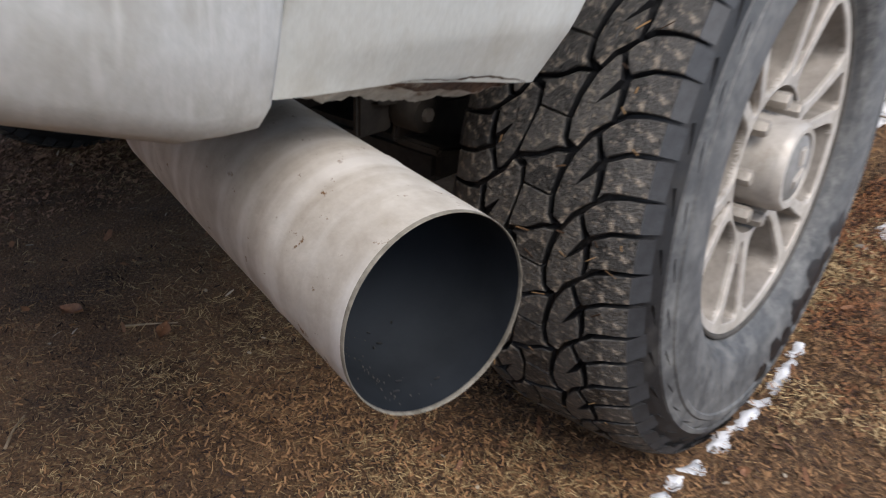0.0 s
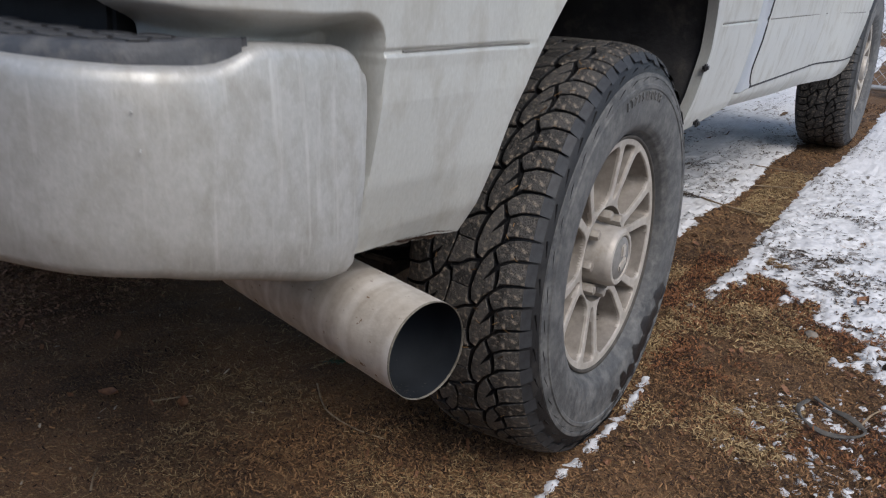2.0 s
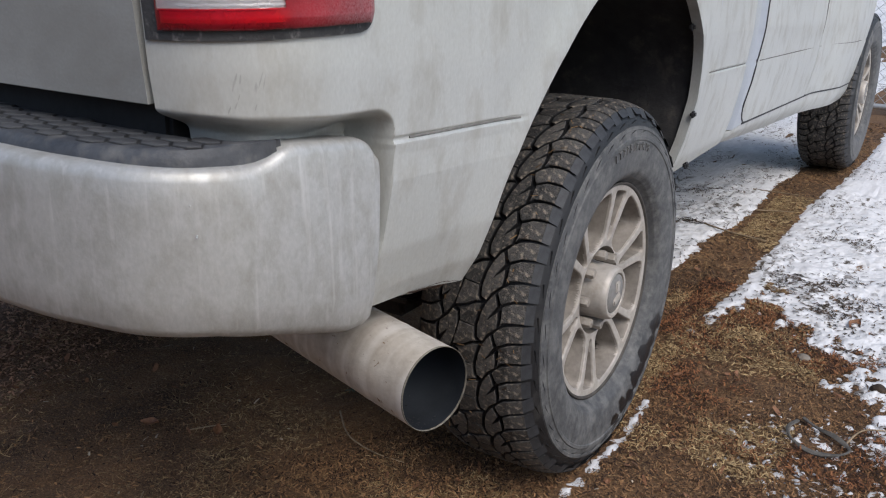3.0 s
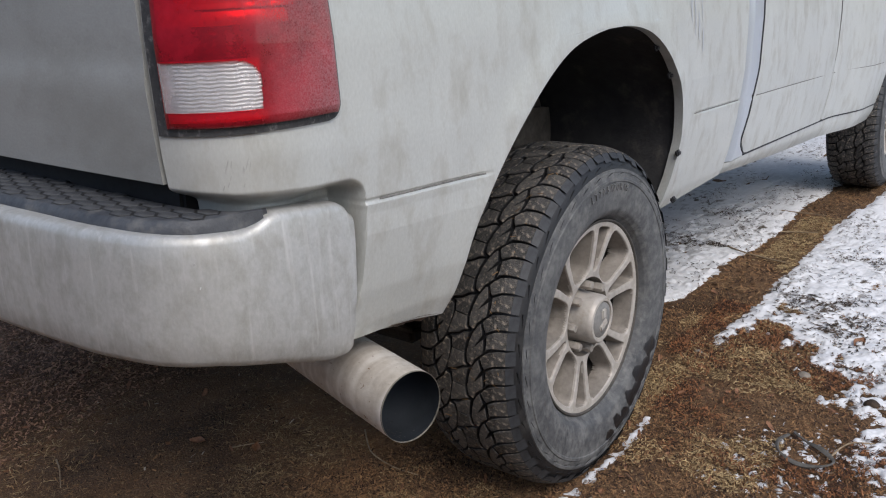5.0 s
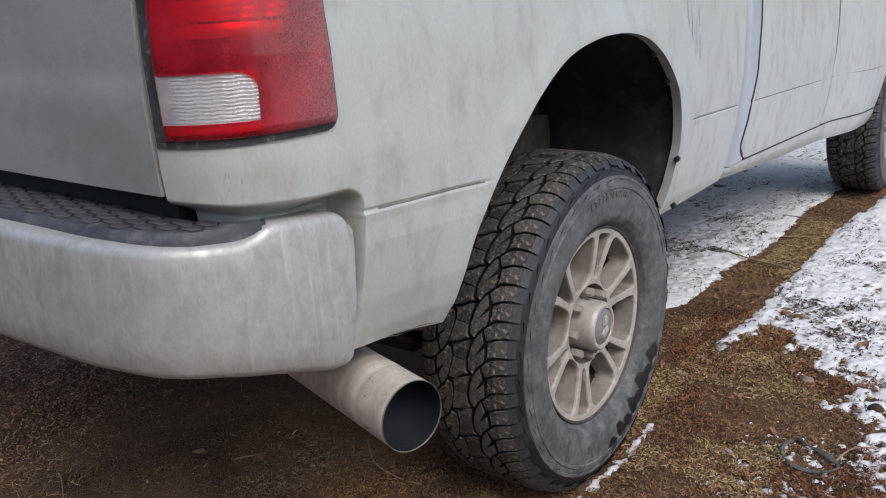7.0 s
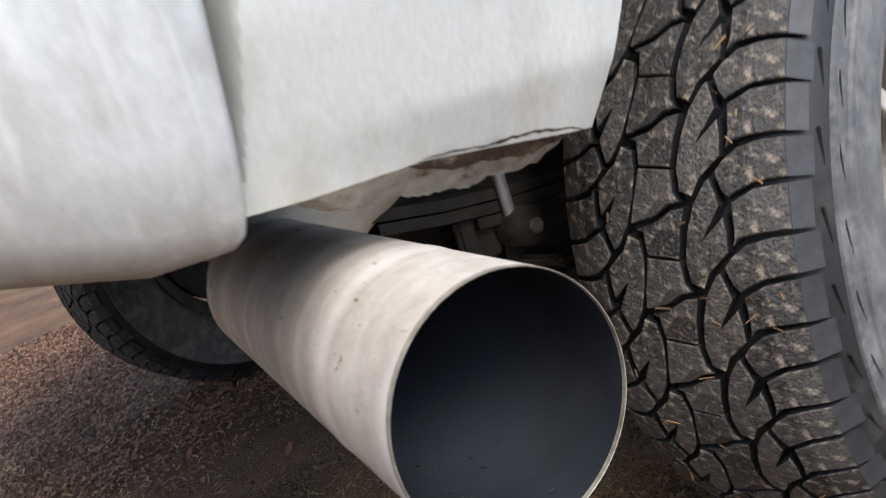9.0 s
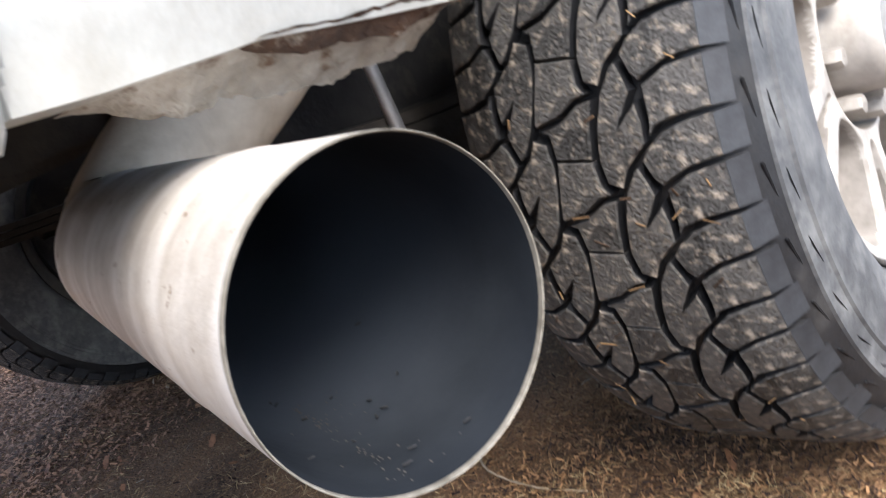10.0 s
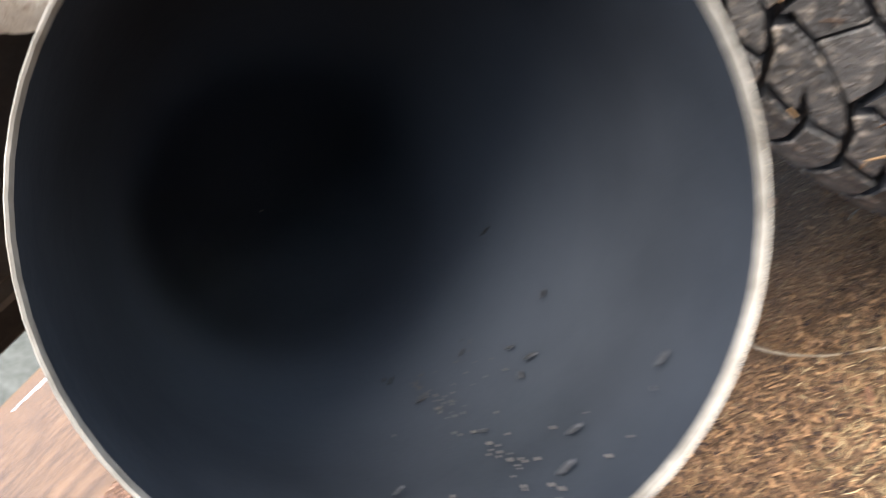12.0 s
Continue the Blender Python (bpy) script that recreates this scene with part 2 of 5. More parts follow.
TWIG = material("dry_twig", (0.14, 0.10, 0.06), (0.38, 0.29, 0.19), rough=0.85, grain=60, stain=14)
GREEN = material("green_needles", (0.03, 0.06, 0.035), (0.07, 0.12, 0.07), rough=0.6, grain=80, stain=20, bump=0)
LEAF = material("russet_leaf", (0.10, 0.045, 0.022), (0.27, 0.125, 0.06), rough=0.7, grain=80, stain=20)
STONE = material("grey_brown_stone", (0.14, 0.12, 0.10), (0.26, 0.23, 0.19), rough=0.85, grain=60, stain=14, bump=0.3)
STRAP = material("weathered_grey_strap", (0.06, 0.056, 0.05), (0.16, 0.15, 0.135), rough=0.8, grain=90, stain=12)
BACKDROP_DARK = material("dark_woods", (0.05, 0.054, 0.045), (0.12, 0.125, 0.11), rough=1.0, grain=1.5, stain=0.3)
GLASS = material("dark_window", (0.015, 0.018, 0.02), (0.03, 0.034, 0.038), rough=0.08, grain=4, stain=2, bump=0)
REFLECTOR = material("lamp_reflector", (0.75, 0.75, 0.75), (0.93, 0.93, 0.93), rough=0.25, metal=0.4, grain=60, stain=9)


def lens_material(name, tint, haze, haze_colour, film=None):
    """A tinted clear lens with gloss, and a film of road dust."""
    m = bpy.data.materials.new(name)
    m.use_nodes = True
    t = m.node_tree
    out = t.nodes["Material Output"]
    t.nodes.remove(t.nodes["Principled BSDF"])
    clear = t.nodes.new("ShaderNodeBsdfTransparent")
    clear.inputs[0].default_value = (*tint, 1)
    body = t.nodes.new("ShaderNodeBsdfPrincipled")
    body.inputs["Roughness"].default_value = 0.5
    tc = t.nodes.new("ShaderNodeTexCoord")
    n = t.nodes.new("ShaderNodeTexNoise")
    n.inputs["Scale"].default_value, n.inputs["Detail"].default_value, n.inputs["Roughness"].default_value = 7, 12, 0.72
    t.links.new(tc.outputs["Object"], n.inputs["Vector"])
    mr = t.nodes.new("ShaderNodeMapRange")
    mr.inputs["From Min"].default_value, mr.inputs["From Max"].default_value = 0.3, 0.75
    mr.inputs["To Min"].default_value, mr.inputs["To Max"].default_value = haze[0], haze[1]
    t.links.new(n.outputs["Fac"], mr.inputs["Value"])
    body.inputs["Base Color"].default_value = (*haze_colour, 1)
    mix = t.nodes.new("ShaderNodeMixShader")
    t.links.new(mr.outputs[0], mix.inputs[0])
    t.links.new(clear.outputs[0], mix.inputs[1])
    t.links.new(body.outputs[0], mix.inputs[2])
    if film:
        # speckled road dust thrown up by the wheel, over the forward half of the lens
        sep = t.nodes.new("ShaderNodeSeparateXYZ")
        t.links.new(tc.outputs["Object"], sep.inputs[0])
        along = t.nodes.new("ShaderNodeMapRange")
        along.inputs["From Min"].default_value, along.inputs["From Max"].default_value = film
        along.inputs["To Max"].default_value = 1.0
        t.links.new(sep.outputs["Y"], along.inputs["Value"])
        sp = t.nodes.new("ShaderNodeTexNoise")
        sp.inputs["Scale"].default_value, sp.inputs["Detail"].default_value, sp.inputs["Roughness"].default_value = 420, 4, 0.7
        t.links.new(tc.outputs["Object"], sp.inputs["Vector"])
        sr = t.nodes.new("ShaderNodeMapRange")
        sr.inputs["From Min"].default_value, sr.inputs["From Max"].default_value = 0.30, 0.66
        sr.inputs["To Max"].default_value = 0.42
        t.links.new(sp.outputs["Fac"], sr.inputs["Value"])
        cover = t.nodes.new("ShaderNodeMath")
        cover.operation = "MULTIPLY"
        t.links.new(along.outputs[0], cover.inputs[0])
        t.links.new(sr.outputs[0], cover.inputs[1])
        dust = t.nodes.new("ShaderNodeBsdfDiffuse")
        dust.inputs[0].default_value = (0.56, 0.40, 0.41, 1)
        over = t.nodes.new("ShaderNodeMixShader")
        t.links.new(cover.outputs[0], over.inputs[0])
        t.links.new(mix.outputs[0], over.inputs[1])
        t.links.new(dust.outputs[0], over.inputs[2])
        mix = over
    gloss = t.nodes.new("ShaderNodeBsdfGlossy")
    gloss.inputs["Roughness"].default_value = 0.12
    fr = t.nodes.new("ShaderNodeFresnel")
    fr.inputs["IOR"].default_value = 1.45
    top = t.nodes.new("ShaderNodeMixShader")
    t.links.new(fr.outputs[0], top.inputs[0])
    t.links.new(mix.outputs[0], top.inputs[1])
    t.links.new(gloss.outputs[0], top.inputs[2])
    t.links.new(top.outputs[0], out.inputs["Surface"])
    return m


RED_LENS = lens_material("red_lens", (0.92, 0.004, 0.020), (0.12, 0.52), (0.72, 0.012, 0.040), film=(-0.95, -0.80))
CLEAR_LENS = lens_material("clear_lens", (0.90, 0.90, 0.91), (0.12, 0.55), (0.78, 0.75, 0.75))


# ---- mesh helpers ----
def sharpen(bm, degrees=38):
    lim = radians(degrees)
    for f in bm.faces:
        f.smooth = True
    for e in bm.edges:
        e.smooth = len(e.link_faces) != 2 or e.calc_face_angle(0) < lim


def settle(p):
    """The truck stands raked on the slope: from the level drawing of its body to its place."""
    x, y, z = p
    a = abs(x)
    out = (0.1053 * a - 0.0184 * y - 0.0140 * z - 0.0675) * min(1.0, a / 0.5)
    return Vector((math.copysign(a + out, x), -0.0273 * a + 1.0302 * y + 0.0600 * z + 0.0035, 0.0020 * a + 0.0078 * y + 1.0239 * z - 0.0201))


def on_body(ob):
    while ob.parent:
        if ob.name.startswith("wheel"):
            return False
        ob = ob.parent
    return ob.name == "pickup_truck"


def part(name, bm, mat, parent, label="", normals=True, kind="", placed=False):
    if not placed and on_body(parent):
        for v in bm.verts:
            v.co = settle(v.co)
    if normals:
        bmesh.ops.recalc_face_normals(bm, faces=bm.faces[:])
    sharpen(bm)
    me = bpy.data.meshes.new(name)
    bm.to_mesh(me)
    bm.free()
    me.materials.append(mat)
    ob = new(name, me)
    ob.parent = parent
    return tagged(ob, label=label, kind=kind)


def grid_mesh(points, closed=False):
    """points: rows of equal length, joined into quads."""
    bm = bmesh.new()
    rows = [[bm.verts.new(p) for p in row] for row in points]
    for a, b in zip(rows, rows[1:] + (rows[:1] if closed else [])):
        for i in range(len(a) - 1):
            bm.faces.new((a[i], a[i + 1], b[i + 1], b[i]))
    return bm


def revolve(profile, n=64, bm=None):
    """A profile of (x, r), turned about the x axis."""
    bm = bm or bmesh.new()
    rings = [[bm.verts.new((x, r * math.cos(2 * math.pi * k / n), r * math.sin(2 * math.pi * k / n))) for k in range(n)] for x, r in profile]
    for a, b in zip(rings, rings[1:]):
        for k in range(n):
            bm.faces.new((a[k], a[(k + 1) % n], b[(k + 1) % n], b[k]))
    return bm


def box(bm, size, m=Matrix(), bevel=0.0):
    made = bmesh.ops.create_cube(bm, size=1.0)["verts"]
    bmesh.ops.scale(bm, vec=size, verts=made)
    if bevel:
        edges = list({e for v in made for e in v.link_edges})
        made = bmesh.ops.bevel(bm, geom=edges, offset=bevel, segments=2, affect="EDGES")["verts"]
    bmesh.ops.transform(bm, matrix=m, verts=made)
    return bm


def tube(path, radius, n=12, bm=None, ends=True):
    """A round bar along a list of points; radius: one number, or one a point."""
    bm = bm or bmesh.new()
    path = [Vector(p) for p in path]
    rings = []
    for i, p in enumerate(path):
        d = (path[min(i + 1, len(path) - 1)] - path[max(i - 1, 0)]).normalized()
        side = d.orthogonal() if not rings else rings[-1][1] - d * d.dot(rings[-1][1])
        side = side.normalized()
        up = d.cross(side)
        r = radius[i] if isinstance(radius, (list, tuple)) else radius
        ring = [bm.verts.new(p + side * r * math.cos(2 * math.pi * k / n) + up * r * math.sin(2 * math.pi * k / n)) for k in range(n)]
        rings.append((ring, side))
    for (a, _), (b, _) in zip(rings, rings[1:]):
        for k in range(n):
            bm.faces.new((a[k], a[(k + 1) % n], b[(k + 1) % n], b[k]))
    if ends:
        bm.faces.new(rings[0][0][::-1])
        bm.faces.new(rings[-1][0])
    return bm


def curve_points(control, n):
    """n points evenly along a smooth line through the control points."""
    c = np.array(control, float)
    t = np.r_[0, np.cumsum(np.linalg.norm(np.diff(c, axis=0), axis=1))]
    m = np.gradient(c, t, axis=0)
    out = []
    for s in np.linspace(0, t[-1], n):
        i = min(np.searchsorted(t, s, "right") - 1, len(t) - 2)
        h = t[i + 1] - t[i]
        u = (s - t[i]) / h
        out.append((2 * u**3 - 3 * u**2 + 1) * c[i] + (u**3 - 2 * u**2 + u) * h * m[i] + (3 * u**2 - 2 * u**3) * c[i + 1] + (u**3 - u**2) * h * m[i + 1])
    return np.array(out)


def ease(a, b, x):
    u = min(1.0, max(0.0, (x - a) / (b - a)))
    return u * u * (3 - 2 * u)


def thing(name, label, category, group="", kind="", at=(0, 0, 0)):
    ob = new(name)
    ob.location = at
    return tagged(ob, label, category, group, kind)


def value_noise(x, y, seed=0):
    xi, yi = np.floor(x).astype(int), np.floor(y).astype(int)
    fx, fy = x - xi, y - yi
    fx, fy = fx * fx * (3 - 2 * fx), fy * fy * (3 - 2 * fy)

    def h(a, b):
        n = (a * 374761393 + b * 668265263 + seed * 974634777) & 0x7FFFFFFF
        n = ((n ^ (n >> 13)) * 1274126177) & 0x7FFFFFFF
        return ((n ^ (n >> 16)) & 0xFFFF) / 65535.0

    return (h(xi, yi) * (1 - fx) + h(xi + 1, yi) * fx) * (1 - fy) + (h(xi, yi + 1) * (1 - fx) + h(xi + 1, yi + 1) * fx) * fy


def rough_field(x, y, scale, octaves=4, seed=0):
    x, y = np.asarray(x, float), np.asarray(y, float)
    total, amp, norm = 0.0, 1.0, 0.0
    for k in range(octaves):
        total = total + amp * value_noise(x * scale + 31.7 * k, y * scale - 17.3 * k, seed + k)
        norm += amp
        amp *= 0.5
        scale *= 2.1
    return total / norm


# ---- ground ----
def ground_height(x, y):
    near = np.exp(-((np.asarray(x) / 6.0) ** 2) - ((np.asarray(y) - 1) / 8.0) ** 2)
    return (rough_field(x, y, 1.2, 3, 3) - 0.5) * 0.03 * near + (rough_field(x, y, 14, 3, 5) - 0.5) * 0.020 * near + (rough_field(x, y, 45, 3, 6) - 0.5) * 0.012 * near


def axis_steps(lo, hi, step, far):
    core = np.arange(lo, hi, step)
    grow = [step]
    while sum(grow) < far:
        grow.append(grow[-1] * 1.22)
    out = np.cumsum(grow)
    return np.r_[lo - out[::-1], core, core[-1] + out]


def sheet(name, xs, ys, z, mat, keep=None):
    nx, ny = len(xs), len(ys)
    X, Y = np.meshgrid(xs, ys, indexing="ij")
    Z = z(X, Y)
    verts = np.c_[X.ravel(), Y.ravel(), Z.ravel()]
    i, j = np.meshgrid(np.arange(nx - 1), np.arange(ny - 1), indexing="ij")
    a = (i * ny + j).ravel()
    faces = np.c_[a, a + ny, a + ny + 1, a + 1]
    if keep is not None:
        ok = keep(X, Y).ravel()
        faces = faces[ok[faces].sum(1) >= 3]
        used = np.unique(faces)
        back = np.full(len(verts), -1)
        back[used] = np.arange(len(used))
        verts, faces = verts[used], back[faces]
    me = bpy.data.meshes.new(name)
    me.from_pydata(verts.tolist(), [], faces.tolist())
    me.polygons.foreach_set("use_smooth", [True] * len(me.polygons))
    me.materials.append(mat)
    return new(name, me)


ground = sheet("ground", axis_steps(-2.4, 3.2, 0.03, 400), axis_steps(-2.6, 5.5, 0.03, 400), ground_height, SOIL)
tagged(ground, "brown soil thick with dry needles and wood chips", "ground", kind="structure")


def to_site(x, y):
    """From the sketch of the ground to its place beside the truck."""
    return 1.0115 * x - 0.0195 * y + 0.0121, 0.0203 * x + 1.014 * y - 0.0325


def from_site(x, y):
    return 0.9882 * (x - 0.0121) + 0.0190 * (y + 0.0325), -0.0198 * (x - 0.0121) + 0.9858 * (y + 0.0325)


def snow_depth(x, y):
    """How deep the snow lies: bare in the wheel track and behind the truck, patchy beside it."""
    x, y = from_site(np.asarray(x, float), np.asarray(y, float))
    wob = (rough_field(x, y, 5, 4, 11) - 0.5) + 0.5 * (rough_field(x, y, 34, 3, 12) - 0.5)
    left = np.interp(y, [1.0, 1.17, 1.26, 1.45, 1.6, 1.69, 1.83, 2.1, 2.4, 2.83, 3.12, 6], [0.60, 0.66, 0.715, 0.726, 0.744, 0.70, 0.736, 0.772, 0.786, 0.775, 0.808, 0.83]) + wob * 0.04
    right = np.interp(y, [0.5, 0.87, 1.02, 1.25, 1.5, 2.0, 2.5, 2.8, 3.17, 6], [0.92, 0.936, 0.942, 0.964, 0.969, 0.977, 0.985, 1.004, 1.06, 1.10]) + wob * 0.035
    edge_l = np.minimum(left - x, (y - (1.12 - 0.3 * (0.65 - x)) - 2.2 * np.clip(0.1 - x, 0, 3)) * 0.6 + wob * 0.1)
    near = np.interp(x, [0.9, 0.936, 0.973, 1.0, 1.03, 1.05, 1.13, 1.16, 1.24, 1.29, 1.345, 1.435, 1.465, 1.54, 2.2, 3.5], [0.83, 0.87, 0.90, 1.02, 1.14, 1.25, 1.23, 1.06, 0.98, 0.88, 0.80, 0.695, 0.58, 0.42, -0.1, -0.3])
    patch = rough_field(x, y, 9, 4, 21)
    inner = (y - near) * 0.45 + (patch - 0.5) * 0.20 + (rough_field(x, y, 38, 4, 24) - 0.5) * 0.22
    edge_r = np.minimum(x - right, inner)
    d = np.maximum(edge_l, edge_r)
    d = np.where(x > right, np.minimum(d, (0.60 - rough_field(x, y, 31, 4, 37)) * 0.25 + np.clip(y - 0.75, 0, 1) * 0.22), d)
    specks = rough_field(x, y, 27, 4, 33)
    grime = rough_field(x, y, 2.4, 3, 41)
    thin = np.clip((grime - 0.42) * 3.2, 0, 1)
    thin = thin * np.clip((x - right - 0.15) * 5, 0, 1) + np.where(x < right, thin, 0)
    d = np.minimum(d, (0.96 - 0.30 * thin - specks) * 0.30)
    d = np.minimum(d, np.abs(y - 9.8 - 2 * wob) - 0.7)
    # scattered remains among the chips, and the ridge pressed up beside the wheel
    remains = ((rough_field(x, y, 85, 4, 51) - 0.622) * 0.5 - np.clip(np.hypot((x - 1.46) / 0.26, (y - 0.28) / 0.26) - 0.75, 0, 9) * 0.16) * 0.3
    mid = 0.968 + 0.012 * np.sin(y * 9)
    ridge = 0.0075 + 0.022 * (rough_field(x, y, 38, 3, 61) - 0.46) - np.abs(x - mid)
    ridge = np.where((y > -0.45) & (y < 0.36), ridge, -1)
    return np.maximum(np.maximum(d, remains), ridge)


def snow_top(x, y):
    d = snow_depth(x, y)
    return ground_height(x, y) + 0.010 * np.tanh(d / 0.03) + (rough_field(x, y, 38, 3, 71) - 0.5) * 0.004 * np.clip(0.4 + d * 12, 0, 1)


def wide_steps(lo, mid, hi, step, far):
    a = np.arange(lo, mid, step)
    out, s = [], step
    p = a[-1]
    while p < far:
        s = min(s * 1.06, 1.0)
        p += s
        out.append(p)
    return np.r_[a, out]


snow = sheet("snow", np.r_[-wide_steps(-0.3, 0.4, 0, 0.05, 25)[::-1][:-1], wide_steps(0.3, 1.8, 0, 0.006, 25)], wide_steps(-0.5, 2.2, 0, 0.007, 40), snow_top, SNOW,
             lambda x, y: snow_depth(x, y) > -0.035)
tagged(snow, "thin patchy snow flecked with soil on the brown ground", "snow", kind="stuff")

# ---- truck ----
truck = thing("pickup_truck", "dirty silver pickup truck parked on needle-covered ground", "pickup truck")

# plan line of the right body side from the tailgate round the corner and forward: (x, y)
PLAN = curve_points([(0.775, -1.027), (0.815, -1.022), (0.865, -1.008), (0.912, -0.972), (0.938, -0.91), (0.950, -0.80), (0.966, -0.60), (0.976, -0.40), (0.984, -0.1),
                     (0.984, 0.3), (0.980, 0.6), (0.976, 0.925)], 400)
PLAN_S = np.r_[0, np.cumsum(np.linalg.norm(np.diff(PLAN, axis=0), axis=1))]
END = PLAN_S[-1]


def plan_at(s):
    x, y = np.interp(s, PLAN_S, PLAN[:, 0]), np.interp(s, PLAN_S, PLAN[:, 1])
    e = 0.004
    dx = np.interp(s + e, PLAN_S, PLAN[:, 0]) - np.interp(s - e, PLAN_S, PLAN[:, 0])
    dy = np.interp(s + e, PLAN_S, PLAN[:, 1]) - np.interp(s - e, PLAN_S, PLAN[:, 1])
    l = math.hypot(dx, dy) or 1
    return x, y, dy / l, -dx / l


def gap_s(z):
    """Where the panel ends at the tailgate; the gap leans inboard towards the top."""
    return 0.042 - 0.055 * (z - 1.0)


def s_of_y(y):
    return float(np.interp(y, PLAN[:, 1], PLAN_S))


def rake(y):
    return -0.05 * y


ARCH = curve_points([(-0.545, 0.600), (-0.525, 0.66), (-0.485, 0.80), (-0.415, 0.905), (-0.32, 1.0), (-0.21, 1.066), (-0.09, 1.092), (0.03, 1.095), (0.18, 1.066), (0.31, 0.99),
                     (0.395, 0.89), (0.425, 0.80), (0.42, 0.68), (0.40, 0.57)], 120)
APEX = int(ARCH[:, 1].argmax())


def tuck(z, y):
    """How far the side stands in from its widest line at that height."""
    zz = z - rake(y)
    d = float(np.interp(zz, [0.55, 0.60, 0.64, 0.70, 0.80, 0.95, 1.1, 1.3, 1.45], [-0.085, -0.062, -0.044, -0.028, -0.010, 0.004, 0.006, -0.004, -0.02]))
    fade = ease(-0.44, -0.50, y) + ease(0.50, 0.57, y)
    d += fade * float(np.interp(zz, [0.835, 0.850, 0.854, 0.857, 0.860, 0.875], [0.0, 0.0012, -0.0022, -0.0022, 0.0, 0.0]))
    return d


def arch_reach(y, z):
    return math.sqrt(float(((ARCH[:, 0] - y) ** 2 + (ARCH[:, 1] - z) ** 2).min()))


def side_point(s, z):
    x, y, nx, ny = plan_at(s)
    d = tuck(z, y)
    # rounded recess behind the end of the bumper
    r = 0.032
    top = float(np.interp(y, [-1.03, -0.98, -0.87, -0.80], [0.957, 0.949, 0.939, 0.936]))
    q1, q2 = y - float(np.interp(z, [0.66, 0.70, 0.76, 0.88, 0.95], [-0.783, -0.774, -0.764, -0.766, -0.776])) + r, z - top + r
    gap = math.hypot(max(q1, 0), max(q2, 0)) + min(max(q1, q2), 0) - r
    d -= (0.050 + 0.020 * ease(-0.90, -0.80, y)) * ease(0.003, -0.013 - 0.016 * ease(-0.02, 0.02, q2 - q1), gap)
    d += 0.010 * math.exp(-(arch_reach(y, z) / 0.05) ** 2)
    return (x + nx * d, y + ny * d, z)


def bed_low(y):
    return float(np.interp(y, [-1.05, -0.80, -0.745, -0.67, -0.557, -0.50, 0.42, 0.63, 0.92], [0.680, 0.658, 0.652, 0.647, 0.628, 0.62, 0.575, 0.572, 0.572]))


def side_patch(front):
    zs = np.unique(np.r_[np.linspace(0.60, 1.06, 62), np.linspace(0.80, 0.97, 90), np.linspace(1.06, 1.09, 12), ARCH[APEX, 1] - np.array([0.0040, 0.0026, 0.0012, 0.001]), np.linspace(1.10, 1.46, 26)])
    zs = [z for k, z in enumerate(zs) if k == 0 or z - zs[k - 1] > 0.00015]
    rows = []
    for z in zs:
        def level(y, z=z):
            # the lowest rows follow the bottom edge
            low = bed_low(y)
            return low + (z - 0.60) * (0.80 - low) / 0.20 if z < 0.80 else z

        if z < ARCH[APEX, 1] - 0.0011:
            half = ARCH[APEX:] if front else ARCH[:APEX + 1]
            ya = 0.41 if front else -0.54
            for _ in range(4):
                ya = float(np.interp(level(ya), half[:, 1][::-1] if front else half[:, 1], half[:, 0][::-1] if front else half[:, 0]))
        else:
            ya = float(ARCH[APEX, 0])
        sa = s_of_y(ya)
        if front:
            ss = np.linspace(sa, END, 70)
        else:
            edge = s_of_y(-0.770)
            ss = np.r_[np.linspace(gap_s(z), edge - 0.03, 60), np.linspace(edge - 0.028, edge + 0.028, 32), np.linspace(edge + 0.032, sa, 56)]
        row = []
        for s in ss:
            row.append(side_point(s, level(plan_at(s)[1])))
        rows.append(row)
    return rows


def bed_side():
    bm = grid_mesh(side_patch(False))
    other = grid_mesh(side_patch(True))
    me = bpy.data.meshes.new("scratch")
    other.to_mesh(me)
    other.free()
    bm.from_mesh(me)
    bpy.data.meshes.remove(me)
    bmesh.ops.remove_doubles(bm, verts=bm.verts[:], dist=0.0001)
    bmesh.ops.dissolve_degenerate(bm, dist=0.0001, edges=bm.edges[:])
    # return flange all round
    rim = [e for e in bm.edges if e.is_boundary]
    got = bmesh.ops.extrude_edge_only(bm, edges=rim)["geom"]
    for v in got:
        if isinstance(v, bmesh.types.BMVert):
            v.co.x -= (0.022 if -0.60 < v.co.y < 0.50 else 0.035) if v.co.y > -0.95 else 0.0
            if v.co.y <= -0.95:
                v.co.y += 0.03
    return part("bed_side", bm, PAINT, truck)


panel = bed_side()


def bumper_plan():
    line = curve_points([(0.0, -1.140), (0.35, -1.134), (0.62, -1.120), (0.76, -1.104), (0.845, -1.074), (0.896, -1.02), (0.919, -0.945), (0.930, -0.87), (0.937, -0.788)], 90)
    tail = [(0.930 + 0.007 * u, -0.87 + 0.082 * u) for u in np.linspace(0.06, 1, 32)]
    return np.r_[line[line[:, 1] < -0.87], tail]


